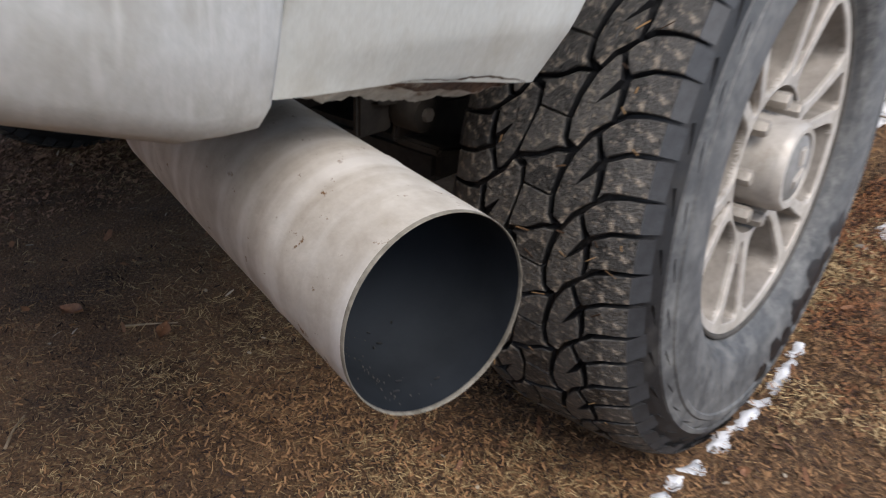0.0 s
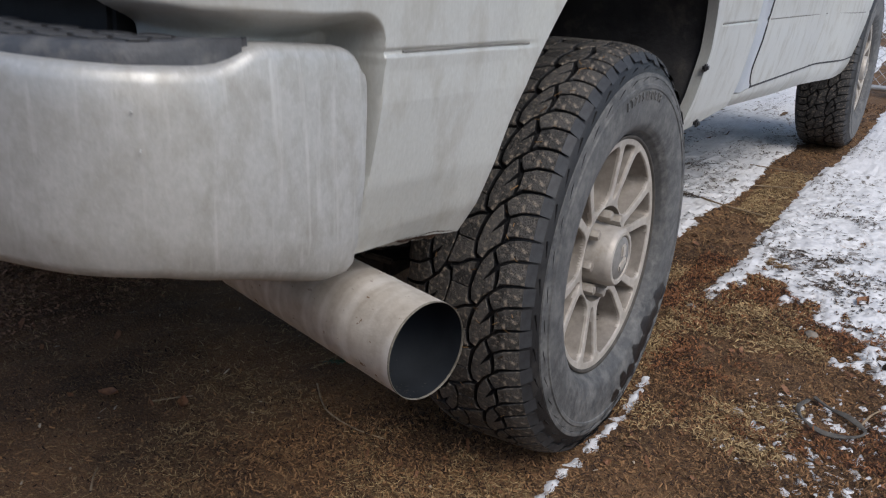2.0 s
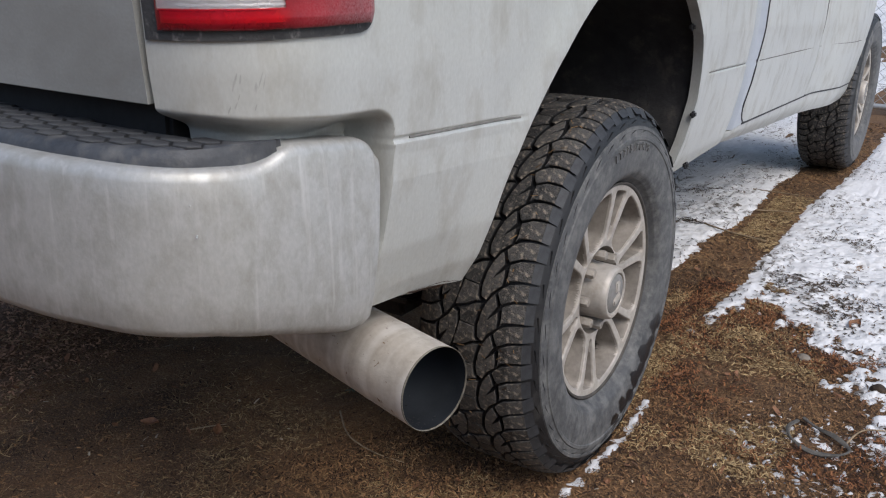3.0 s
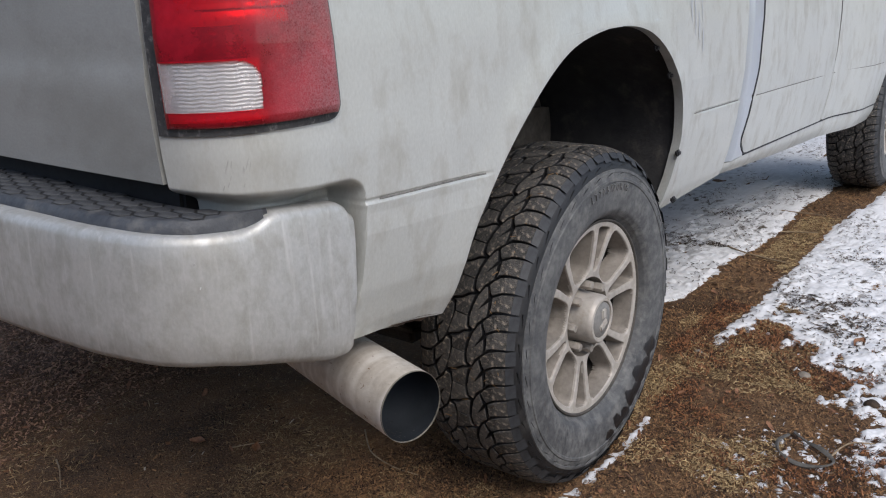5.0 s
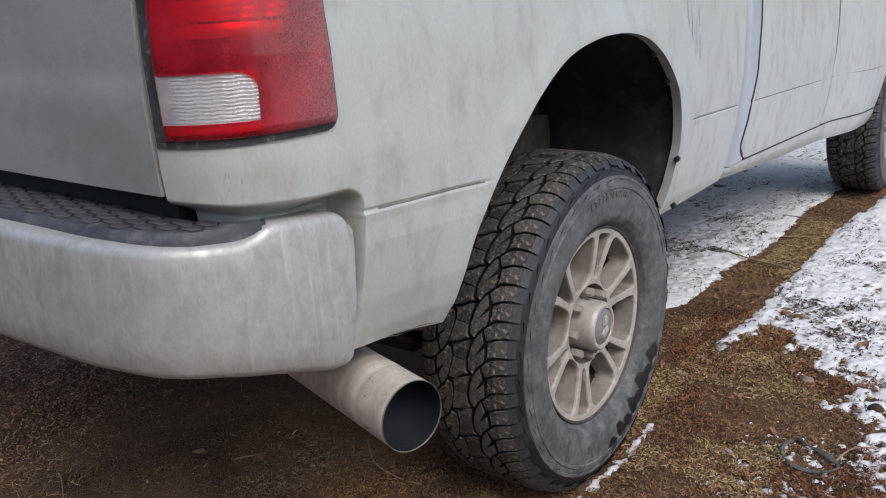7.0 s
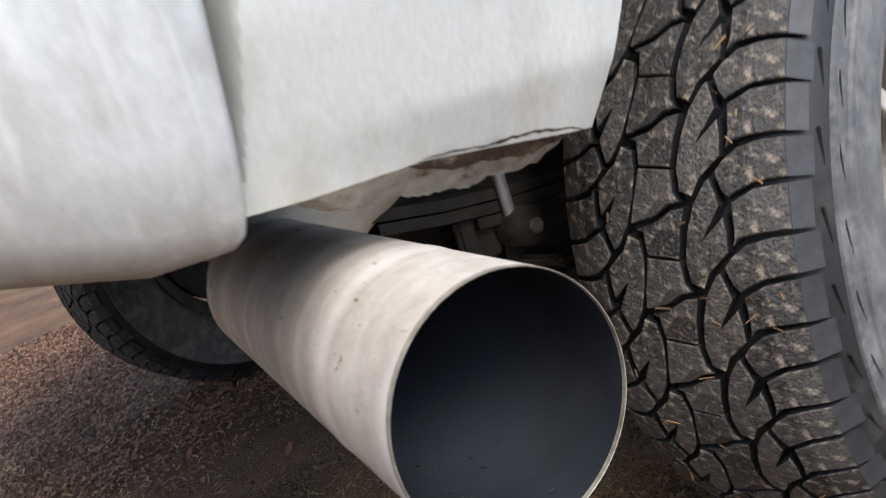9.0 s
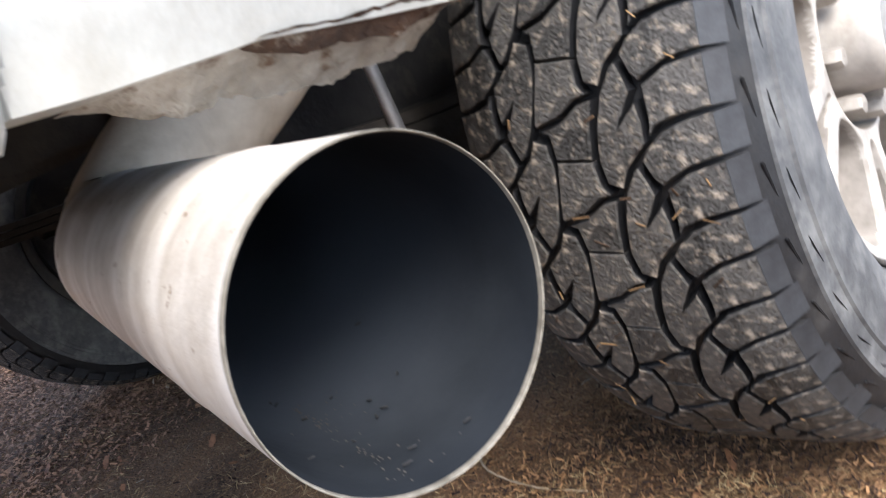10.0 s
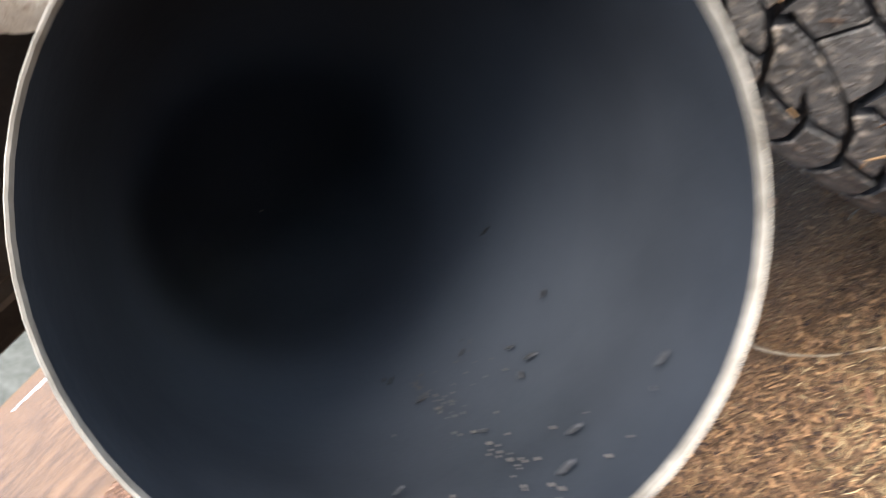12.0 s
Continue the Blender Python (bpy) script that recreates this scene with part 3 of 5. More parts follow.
def bumper():
    plan = bumper_plan()
    rows = []
    for k, (x, y) in enumerate(plan):
        a, b = plan[max(k - 1, 0)], plan[min(k + 1, len(plan) - 1)]
        t = (b - a) / np.linalg.norm(b - a)
        n = np.array([t[1], -t[0]])
        n = n if n[1] < 0 or n[0] > 0.5 else -n
        low = float(np.interp(y, [-1.14, -1.10, -1.02, -0.93, -0.83, -0.79], [0.716, 0.716, 0.706, 0.682, 0.650, 0.646]))
        top = float(np.interp(y, [-1.14, -1.09, -0.985, -0.968, -0.952, -0.940, -0.928, -0.86, -0.822, -0.812, -0.803, -0.797, -0.792], [0.914, 0.910, 0.901, 0.902, 0.907, 0.914, 0.917, 0.910, 0.905, 0.902, 0.896, 0.889, 0.878]))
        sec = [(-0.075, low + 0.012), (-0.05, low + 0.002), (-0.02, low), (-0.006, low + 0.006), (0.002, low + 0.018), (0.006, low + 0.05), (0.008, (low + top) / 2), (0.0078, top - 0.040), (0.0066, top - 0.015),
               (0.0045, top - 0.007), (0.0, top - 0.0022), (-0.006, top - 0.0006), (-0.014, top), (-0.05, top - 0.004)]
        back = 0.002 * ease(-0.802, -0.788, y)
        lean = ease(-0.87, -0.79, y)
        foot = [lean * float(np.interp(z, [0.65, 0.70, 0.75, 0.80], [0.007, 0.004, 0.001, 0.0])) for _, z in sec]
        rows.append([(x + n[0] * (d - back) - f, y + n[1] * (d - back) - 0.7 * f, z) for f, (d, z) in zip(foot, sec)])
    end = rows[-1]
    for inset, on in ((0.0008, 0.0020), (0.0025, 0.0042), (0.0055, 0.0060), (0.0095, 0.0068), (0.035, 0.0070)):
        rows.append([(x - inset, y + on, z) for x, y, z in end])
    mirrored = [[(-x, y, z) for x, y, z in r] for r in rows[:0:-1]]
    return part("rear_bumper", grid_mesh(mirrored + rows), BUMPER, truck, "dirty silver wraparound bumper streaked with road grime")


rear_bumper = bumper()


# outer line of the pad's top, and its back line: (x, y)
PAD_FRONT = curve_points([(0.0, -1.084), (0.35, -1.082), (0.604, -1.077), (0.766, -1.073), (0.836, -1.062), (0.872, -1.049), (0.905, -1.026), (0.926, -0.993), (0.938, -0.963), (0.949, -0.938)], 90)
PAD_TOP_Z = 0.919


def pad_back(x):
    return float(np.interp(x, [0.0, 0.30, 0.65, 0.80, 0.87, 0.92, 0.949], [-0.962, -0.968, -0.985, -0.989, -0.985, -0.966, -0.930]))


def step_pad():
    rows = []
    for k, (x, y) in enumerate(PAD_FRONT):
        a, b = PAD_FRONT[max(k - 1, 0)], PAD_FRONT[min(k + 1, 89)]
        t = (b - a) / np.linalg.norm(b - a)
        nx, ny = t[1], -t[0]
        f = 1 - 0.75 * ease(75, 89, k)
        out = 0.012 * f
        by = max(pad_back(x), y + 0.008)
        z = PAD_TOP_Z
        rows.append([(x + nx * out, y + ny * out, z - 0.026), (x + nx * out, y + ny * out, z - 0.0150), (x + nx * out * 0.75, y + ny * out * 0.75, z - 0.0075), (x + nx * 0.003, y + ny * 0.003, z - 0.0010),
                     (x - nx * 0.001, y - ny * 0.001, z), (x - nx * 0.003 * f, y - ny * 0.003 * f, z + 0.0002), (x, (y + by) / 2, z), (x, by, z - 0.0005), (x, by + 0.002, z - 0.03)])
    mirrored = [[(-x, y, z) for x, y, z in r] for r in rows[:0:-1]]
    return part("step_pad", grid_mesh(mirrored + rows), PAD, truck, "dark grey rubber step pad with raised hexagons", placed=True)


pad = step_pad()


def tailgate():
    rows = []
    for z in np.linspace(0.962, 1.46, 30):
        row = []
        bow = 0.010 * math.sin((z - 0.96) / 0.5 * math.pi)
        ledge = 0.005 * (ease(1.10, 1.13, z) - ease(1.30, 1.33, z))
        wide = plan_at(gap_s(z))[0] - 0.008
        for x in np.linspace(-wide, wide, 60):
            row.append((x, -1.030 - bow + ledge + 0.006 * (abs(x) / 0.8) ** 4, z))
        rows.append(row)
    bm = grid_mesh(rows)
    got = bmesh.ops.extrude_edge_only(bm, edges=[e for e in bm.edges if e.is_boundary])["geom"]
    for v in got:
        if isinstance(v, bmesh.types.BMVert):
            v.co.y += 0.05
    return part("tailgate", bm, GRIMY_SHADED, truck, "grimy silver tailgate panel, darkened for its dimmer rear side")


tailgate()


BEND = curve_points([(0.627, -0.6149, 0.5331), (0.602, -0.607, 0.533), (0.577, -0.588, 0.542), (0.570, -0.530, 0.578), (0.598, -0.440, 0.628), (0.62, -0.335, 0.69), (0.60, -0.22, 0.745), (0.55, 0.1, 0.745),
                     (0.40, 0.5, 0.62), (0.38, 1.6, 0.56)], 60)


def exhaust():
    c = Vector((1.0351, -0.7401, 0.5384))
    a = radians(73.0)
    out = Vector((math.sin(a), -math.cos(a), 0.0124)).normalized()
    back = -out
    m = Matrix.Translation(c) @ out.to_track_quat("X", "Z").to_matrix().to_4x4()
    R, L = 0.0627, 0.445
    n = 72

    def lay(bm):
        # the end is cut a few degrees off square
        for v in bm.verts:
            v.co.x -= 0.0768 * v.co.y * ease(-0.30, -0.05, v.co.x)

    bm = bmesh.new()
    revolve([(-L, R), (-0.30, R), (-0.118, R), (-0.112, R + 0.0006), (-0.106, R), (-0.0035, R)], n, bm)
    lay(bm)
    tip = part("exhaust_pipe", bm, TAILPIPE, truck, "dusty straight-cut steel exhaust pipe", placed=True)
    tip.matrix_basis = m
    bm = revolve([(-0.0035, R), (-0.0006, R - 0.0001), (0.0, R - 0.0004), (-0.0003, R - 0.0008), (-0.003, R - 0.0010)], n)
    lay(bm)
    part("pipe_edge", bm, EDGE, tip, "stained cut edge of the pipe", placed=True)
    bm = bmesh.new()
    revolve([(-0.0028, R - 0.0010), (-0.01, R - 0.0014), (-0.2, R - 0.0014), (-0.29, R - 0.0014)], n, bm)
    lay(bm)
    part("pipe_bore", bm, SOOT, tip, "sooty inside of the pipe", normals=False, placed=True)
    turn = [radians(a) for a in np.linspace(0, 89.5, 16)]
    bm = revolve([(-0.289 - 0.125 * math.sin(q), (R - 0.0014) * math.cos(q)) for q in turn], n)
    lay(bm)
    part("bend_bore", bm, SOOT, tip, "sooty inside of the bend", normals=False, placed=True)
    # weld seam and soot flakes along the bottom of the bore
    rng = np.random.default_rng(4)
    bm = bmesh.new()
    for k in range(80):
        q = float(rng.uniform(0.003, 0.13))
        a = radians(250 + float(rng.normal(0, 1.6)) + (float(rng.normal(8, 8)) if k % 3 == 0 else 0))
        c0 = Vector((-q, (R - 0.0024) * math.cos(a), (R - 0.0024) * math.sin(a)))
        made = bmesh.ops.create_icosphere(bm, subdivisions=1, radius=float(rng.uniform(0.0002, 0.0005)))["verts"]
        bmesh.ops.transform(bm, matrix=Matrix.Translation(c0) @ Matrix.Diagonal((3.0, 1.0, 0.35, 1)), verts=made)
    part("weld_crust", bm, CRUST, tip, "tan crust along the weld", kind="stuff", placed=True)
    bm = bmesh.new()
    for k in range(16):
        q, a = float(rng.uniform(0.01, 0.16)), radians(float(rng.normal(262, 16)))
        c0 = Vector((-q, (R - 0.0032) * math.cos(a), (R - 0.0032) * math.sin(a)))
        size = float(rng.uniform(0.0004, 0.0012))
        made = bmesh.ops.create_icosphere(bm, subdivisions=1, radius=size)["verts"]
        bmesh.ops.transform(bm, matrix=Matrix.Translation(c0) @ pose(0, 0, 0, 0, 0, float(rng.uniform(0, 180))) @ Matrix.Diagonal((2.2, 0.7, 0.5, 1)), verts=made)
    part("soot", bm, SEAM, tip, "black soot flakes", kind="stuff", placed=True)
    return tip


exhaust()


# ---- wheels ----
TYRE_R = 0.4197
SIDE = [(0.100, 0.2440), (0.106, 0.2480), (0.110, 0.2525), (0.116, 0.2550), (0.121, 0.2590), (0.1225, 0.2620), (0.126, 0.2645), (0.130, 0.2735), (0.1335, 0.290), (0.1355, 0.306), (0.1362, 0.322),
        (0.1355, 0.338), (0.1375, 0.340), (0.1372, 0.346), (0.1345, 0.348), (0.1325, 0.360), (0.1335, 0.3615), (0.1322, 0.368), (0.1295, 0.369), (0.126, 0.378), (0.121, 0.386), (0.114, 0.3935),
        (0.104, 0.400), (0.085, 0.4045), (0.05, 0.4067), (0.0, 0.4075)]


def drop(u):
    return 0.0 if abs(u) < 0.05 else ((abs(u) - 0.05) / 0.06) ** 2.3 * 0.0125


# tread blocks in the flat: (across, along, half the gap on the way to the next corner) in millimetres, drawn to a pitch of 80 mm
PITCH_N = 33
PITCH = 2 * math.pi * TYRE_R / PITCH_N
TREAD_START, TREAD_FLIP = radians(170.0), 0.126
G, M_, N_ = 3.3, 2.5, 1.0  # wide groove, middling groove, narrow cut
BLOCKS = {
    "shoulder_a": [(75, 8, G), (91, 4, M_), (112, 3, 0), (112, 40, M_), (87, 43, M_), (66, 54, G), (59, 46, G), (53, 29, G), (61, 19, G)],
    "shoulder_b": [(66, 54, M_), (87, 43, M_), (112, 40, 0), (112, 83, M_), (91, 84, G), (75, 88, G), (65, 98, G), (66, 80, G)],
    "wing": [(53, 29, G), (45, 34, G), (32, 53, G), (23, 78, G), (18, 103, G), (20, 124, M_), (36, 131, G), (45, 115, G), (65, 98, G), (66, 80, G), (63.5, 62, N_), (46, 79, N_), (61, 54, G), (59, 46, G)],
    "centre_a": [(-30, 72, M_), (-5, 66, M_), (12, 56, M_), (30, 54, G), (23, 78, G), (18, 103, N_), (-20, 98, G), (-21, 78, G)],
    "centre_b": [(-20, 98, N_), (18, 103, G), (20, 124, M_), (26, 133, M_), (12, 136, M_), (-5, 146, M_), (-30, 151, M_), (-32, 145, G), (-28, 128, G)],
}


def inset_corners(poly):
    """The outline drawn in by each side's half gap."""
    n = len(poly)
    pts = [Vector(p[:2]) for p in poly]
    area = sum(pts[k].x * pts[(k + 1) % n].y - pts[(k + 1) % n].x * pts[k].y for k in range(n))
    turn = 1 if area > 0 else -1
    lines = []
    for k in range(n):
        d = (pts[(k + 1) % n] - pts[k]).normalized()
        inward = Vector((-d.y, d.x)) * turn
        lines.append((pts[k] + inward * poly[k][2], d, inward))
    out = []
    for k in range(n):
        (p, d, i0), (q, e, i1) = lines[k - 1], lines[k]
        cross = d.x * e.y - d.y * e.x
        if abs(cross) < 0.12:
            c = (pts[k] + i0 * poly[k - 1][2] + pts[k] + i1 * poly[k][2]) / 2
        else:
            w = q - p
            c = p + d * ((w.x * e.y - w.y * e.x) / cross)
            if (c - pts[k]).length > 7:
                c = pts[k] + (c - pts[k]).normalized() * 7
        out.append(c)
    return out


def block_mesh(name, poly):
    k_ = PITCH / 0.080
    mid_y = sum(p[1] for p in poly) / len(poly) / 1000 * k_

    def ring(extra):
        return [Vector((c.x / 1000, c.y / 1000 * k_ - mid_y)) for c in inset_corners([(a, b, g + (extra if a < 111 or g else 0)) for a, b, g in poly])]

    bm = bmesh.new()
    top, rim, base = ([bm.verts.new((p.x, p.y, h)) for p in ring(e)] for e, h in ((1.3, 0.0), (0.0, -0.0014), (-0.9, -0.0125)))
    lid = bm.faces.new(top)
    n = len(poly)
    for a, b in ((top, rim), (rim, base)):
        for k in range(n):
            bm.faces.new((a[k], b[k], b[(k + 1) % n], a[(k + 1) % n]))
    bmesh.ops.triangulate(bm, faces=[lid])
    for u in (0.048, 0.070, 0.086, 0.100):
        bmesh.ops.bisect_plane(bm, geom=bm.verts[:] + bm.edges[:] + bm.faces[:], plane_co=(u, 0, 0), plane_no=(1, 0, 0))
    if name == "wing":
        for v in (-0.028, 0.0, 0.028):
            bmesh.ops.bisect_plane(bm, geom=bm.verts[:] + bm.edges[:] + bm.faces[:], plane_co=(0, v, 0), plane_no=(0, 1, 0))
    for v in bm.verts:
        x, y, h = v.co
        if x > 0.108 and h < -0.006:
            x, h = 0.1245, -0.034 if name == "shoulder_a" else -0.027
        else:
            h -= drop(x)
        v.co = Vector((x, (TYRE_R + h) * math.sin(y / TYRE_R), (TYRE_R + h) * math.cos(y / TYRE_R) - TYRE_R))
    bmesh.ops.recalc_face_normals(bm, faces=bm.faces[:])
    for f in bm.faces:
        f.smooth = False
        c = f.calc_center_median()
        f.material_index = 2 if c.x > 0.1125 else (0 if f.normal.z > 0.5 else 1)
    me = bpy.data.meshes.new("tread_block")
    bm.to_mesh(me)
    bm.free()
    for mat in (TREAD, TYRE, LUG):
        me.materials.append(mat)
    return me


BLOCK_MESH = {k: block_mesh(k, v) for k, v in BLOCKS.items()}


def block_poses():
    """(mesh, pose, angle) of all tread blocks of a wheel about the x axis."""
    for k in range(PITCH_N):
        for name, poly in BLOCKS.items():
            for flip in ((False,) if name.startswith("centre") else (False, True)):
                th = TREAD_START + 2 * math.pi * k / PITCH_N
                mid = sum(p[1] for p in poly) / len(poly) / 1000 * PITCH / 0.080
                ang = th + ((TREAD_FLIP * PITCH / 0.080 - mid) if flip else mid) / TYRE_R
                c, s = math.cos(ang), math.sin(ang)
                sx = -1 if flip else 1
                m = Matrix(((sx, 0, 0, 0), (0, -s * sx, c, c * TYRE_R), (0, c * sx, s, s * TYRE_R), (0, 0, 0, 1)))
                yield name, m, math.degrees(ang) % 360


def polar(r, deg):
    return r * math.cos(radians(deg)), r * math.sin(radians(deg))


def face_front(r):
    return float(np.interp(r, [0.06, 0.10, 0.16, 0.215, 0.2335], [0.080, 0.087, 0.095, 0.102, 0.1045]))


def spoke_mesh(flip):
    """A twelfth of the cast face: one spoke, half the narrow slot beside it and half the deep bowl on its other side."""
    def spoke_line(rho):
        return (float(np.interp(rho, [0.085, 0.11, 0.14, 0.185, 0.225], [0.0135, 0.0152, 0.0205, 0.031, 0.0445])),
                float(np.interp(rho, [0.085, 0.11, 0.14, 0.19, 0.225], [0.0110, 0.0088, 0.0085, 0.0098, 0.0120])))

    def edge_angle(r, side):
        deg = 5.0
        for _ in range(6):
            off, half = spoke_line(r * math.cos(radians(deg)))
            deg = math.degrees(math.asin(min((off + side * half) / r, 0.49)))
        return deg

    def meet(a, b, k=0.012):
        h = max(k - abs(a - b), 0) / k
        return min(a, b) - h * h * k * 0.25

    def depth_at(r, deg):
        a, rho = r * math.sin(radians(deg)), r * math.cos(radians(deg))
        off, half = spoke_line(rho)
        slot = meet(meet(off - half - a, 0.218 - r), rho - 0.112)
        bowl = meet(meet((a - off - half) * 0.93, 0.2185 - r, 0.02), r - 0.103, 0.03)
        d = 0.0
        if slot > -0.002:
            d = 0.0015 * ease(-0.002, 0.0005, slot) + 0.046 * ease(-0.001, 0.005, slot)
        if bowl > -0.002:
            d = 0.0015 * ease(-0.002, 0.0005, bowl) + 0.040 * (min(max(bowl, 0), 0.0068) / 0.0068) ** 0.8 + 0.012 * ease(0.0058, 0.0070, bowl)
        return d, max(bowl - 0.0068, slot - 0.0046)

    rows, hole = [], []
    for r in np.r_[0.098, np.linspace(0.100, 0.124, 26), np.linspace(0.126, 0.204, 40), np.linspace(0.206, 0.2335, 30)]:
        row, cut = [], []
        front = face_front(r)
        # columns follow both edges of the spoke
        e1, e2, mm = edge_angle(r, -1), edge_angle(r, 1), math.degrees(0.001 / r)
        c1, c2 = max(e1 - 7 * mm, e1 * 0.3), min(e2 + 9 * mm, 0.5 * (e2 + 30))
        angles = np.r_[np.linspace(0, c1, 7)[:-1], np.linspace(c1, e1 + 2 * mm, 19), np.linspace(e1 + 2 * mm, e2 - 2 * mm, 6)[1:-1], np.linspace(e2 - 2 * mm, c2, 23), np.linspace(c2, 30, 14)[1:]]
        for deg in angles:
            d, open_by = depth_at(r, deg)
            if r < 0.099:
                d = 0.03
            t = radians(deg * flip)
            reach = 1 + 0.033 * ease(0.10, 0.20, r)
            row.append((front - d, r * reach * math.cos(t), r * reach * math.sin(t)))
            cut.append(open_by > 0)
        rows.append(row)
        hole.append(cut)
    bm = grid_mesh(rows)
    bm.faces.ensure_lookup_table()
    n = len(rows[0]) - 1
    gone = [bm.faces[i * n + j] for i in range(len(rows) - 1) for j in range(n) if hole[i][j] and hole[i + 1][j + 1]]
    bmesh.ops.delete(bm, geom=gone, context="FACES")
    bmesh.ops.recalc_face_normals(bm, faces=bm.faces[:])
    sharpen(bm, 42)
    # faces well behind the front take darker alloy, painting in the recess shade
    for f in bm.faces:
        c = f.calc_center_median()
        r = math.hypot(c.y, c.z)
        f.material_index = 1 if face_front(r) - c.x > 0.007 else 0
    me = bpy.data.meshes.new("spoke")
    bm.to_mesh(me)
    bm.free()
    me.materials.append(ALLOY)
    me.materials.append(RECESS_SHADE)
    return me


SPOKE_MESH = {f: spoke_mesh(f) for f in (1, -1)}


def wheel(at, turn, label, detailed):
    w = new("wheel")
    w.parent = truck
    w.matrix_basis = pose(*at, 0, 0, turn)
    tagged(w, label)
    prof = SIDE + [(-x, r) for x, r in SIDE[-2::-1]]
    tyre = part("tyre", revolve(prof, 128), SIDEWALL, w, "dusty black all-terrain tyre")
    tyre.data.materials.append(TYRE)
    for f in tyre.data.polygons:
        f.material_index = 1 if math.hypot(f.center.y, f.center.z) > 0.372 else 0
    # rim barrel with its lip; its dark colour paints in shade behind the spokes
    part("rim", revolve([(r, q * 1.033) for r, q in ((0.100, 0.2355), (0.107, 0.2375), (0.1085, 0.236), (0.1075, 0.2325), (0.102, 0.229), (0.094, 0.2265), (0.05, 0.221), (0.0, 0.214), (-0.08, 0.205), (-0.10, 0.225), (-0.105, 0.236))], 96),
         BARREL, w, "dusty alloy rim, darkened for the shade behind the spokes", normals=False)
    if detailed:
        rest = bmesh.new()
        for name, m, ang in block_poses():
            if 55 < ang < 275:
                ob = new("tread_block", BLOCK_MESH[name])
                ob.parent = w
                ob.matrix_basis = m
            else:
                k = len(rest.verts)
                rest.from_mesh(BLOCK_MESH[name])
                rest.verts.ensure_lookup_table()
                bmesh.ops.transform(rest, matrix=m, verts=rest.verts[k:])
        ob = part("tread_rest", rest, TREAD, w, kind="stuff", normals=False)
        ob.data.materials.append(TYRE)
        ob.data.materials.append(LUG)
    else:
        verts, faces, kinds = [], [], []
        for name, m, ang in block_poses():
            me = BLOCK_MESH[name]
            k = len(verts)
            verts += [m @ v.co for v in me.vertices]
            faces += [[k + i for i in p.vertices] for p in me.polygons]
            kinds += [p.material_index for p in me.polygons]
        me = bpy.data.meshes.new("tread")
        me.from_pydata(verts, [], faces)
        for mat in (TREAD, TYRE, LUG):
            me.materials.append(mat)
        me.polygons.foreach_set("material_index", kinds)
        ob = new("tread", me)
        ob.parent = w
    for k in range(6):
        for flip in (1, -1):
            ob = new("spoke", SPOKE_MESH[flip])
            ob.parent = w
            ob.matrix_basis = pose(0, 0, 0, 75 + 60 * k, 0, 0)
    part("face_ring", revolve([(r, q * 1.033) for r, q in ((0.1035, 0.2315), (0.1050, 0.2325), (0.1062, 0.2340), (0.1068, 0.2355), (0.107, 0.2375))], 96), ALLOY, w)
    # short dark strokes moulded round the upper sidewall
    if detailed:
        bm = bmesh.new()
        for k in range(38):
            a = 360 / 38 * k
            for da, r0, r1, x0 in ((0.0, 0.370, 0.384, 0.1262), (2.2, 0.350, 0.364, 0.1322)):
                y0, z0 = polar((r0 + r1) / 2, a + da)
                box(bm, (0.0034, 0.0020, 0.032), Matrix.Translation((x0, y0, z0)) @ pose(0, 0, 0, a + da + 12, 0, 0), 0.0008)
        part("sidewall_relief", bm, TYRE, w, kind="stuff")
        # slivers of wood and needles caught in the tread
        rng = np.random.default_rng(12)
        bm = bmesh.new()
        for k in range(80):
            a, u = radians(float(rng.uniform(100, 265))), float(rng.uniform(-0.095, 0.1))
            r = TYRE_R - drop(u) + 0.0008
            m = Matrix(((1, 0, 0, u), (0, -math.sin(a), math.cos(a), r * math.cos(a)), (0, math.cos(a), math.sin(a), r * math.sin(a)), (0, 0, 0, 1)))
            size = float(rng.uniform(0.005, 0.016)), float(rng.uniform(0.0006, 0.0018)), 0.0007
            box(bm, size, m @ pose(0, 0, 0, 0, float(rng.uniform(-14, 14)), float(rng.uniform(0, 180))))
        part("caught_debris", bm, NEEDLE, w, "tan wood slivers caught in the tread", kind="stuff")
    part("hub", revolve([(-0.05, 0.10), (0.03, 0.105), (0.050, 0.104), (0.053, 0.100), (0.053, 0.066), (0.07, 0.0625), (0.115, 0.061), (0.124, 0.0585), (0.128, 0.054), (0.128, 0.047), (0.124, 0.0455), (0.122, 0.044)], 64), ALLOY, w, "dusty alloy hub")
    cap = part("hub_cap", revolve([(0.122, 0.0445), (0.126, 0.043), (0.1285, 0.038), (0.130, 0.02), (0.1305, 0.0005)], 48), CAP, w, "grey hub cap with a raised emblem")
    bm = bmesh.new()
    box(bm, (0.007, 0.020, 0.026), Matrix.Translation((0.130, 0.002, 0.016)), 0.003)
    box(bm, (0.007, 0.036, 0.018), pose(0.130, 0, -0.012, 24, 0, 0), 0.003)
    part("emblem", bm, ALLOY, w, "plain raised emblem")
    # flat dark ring that paints in the shaded pockets around the nuts
    part("nut_seat", revolve([(0.0545, 0.0665), (0.0545, 0.0995)], 48), BARREL, w, "dark ring put in for the shade round the nuts")
    for k in range(8):
        a = radians(45 * k)
        bm = bmesh.new()
        revolve([(0.050, 0.0115), (0.096, 0.0115), (0.100, 0.0095), (0.101, 0.001)], 6, bm)
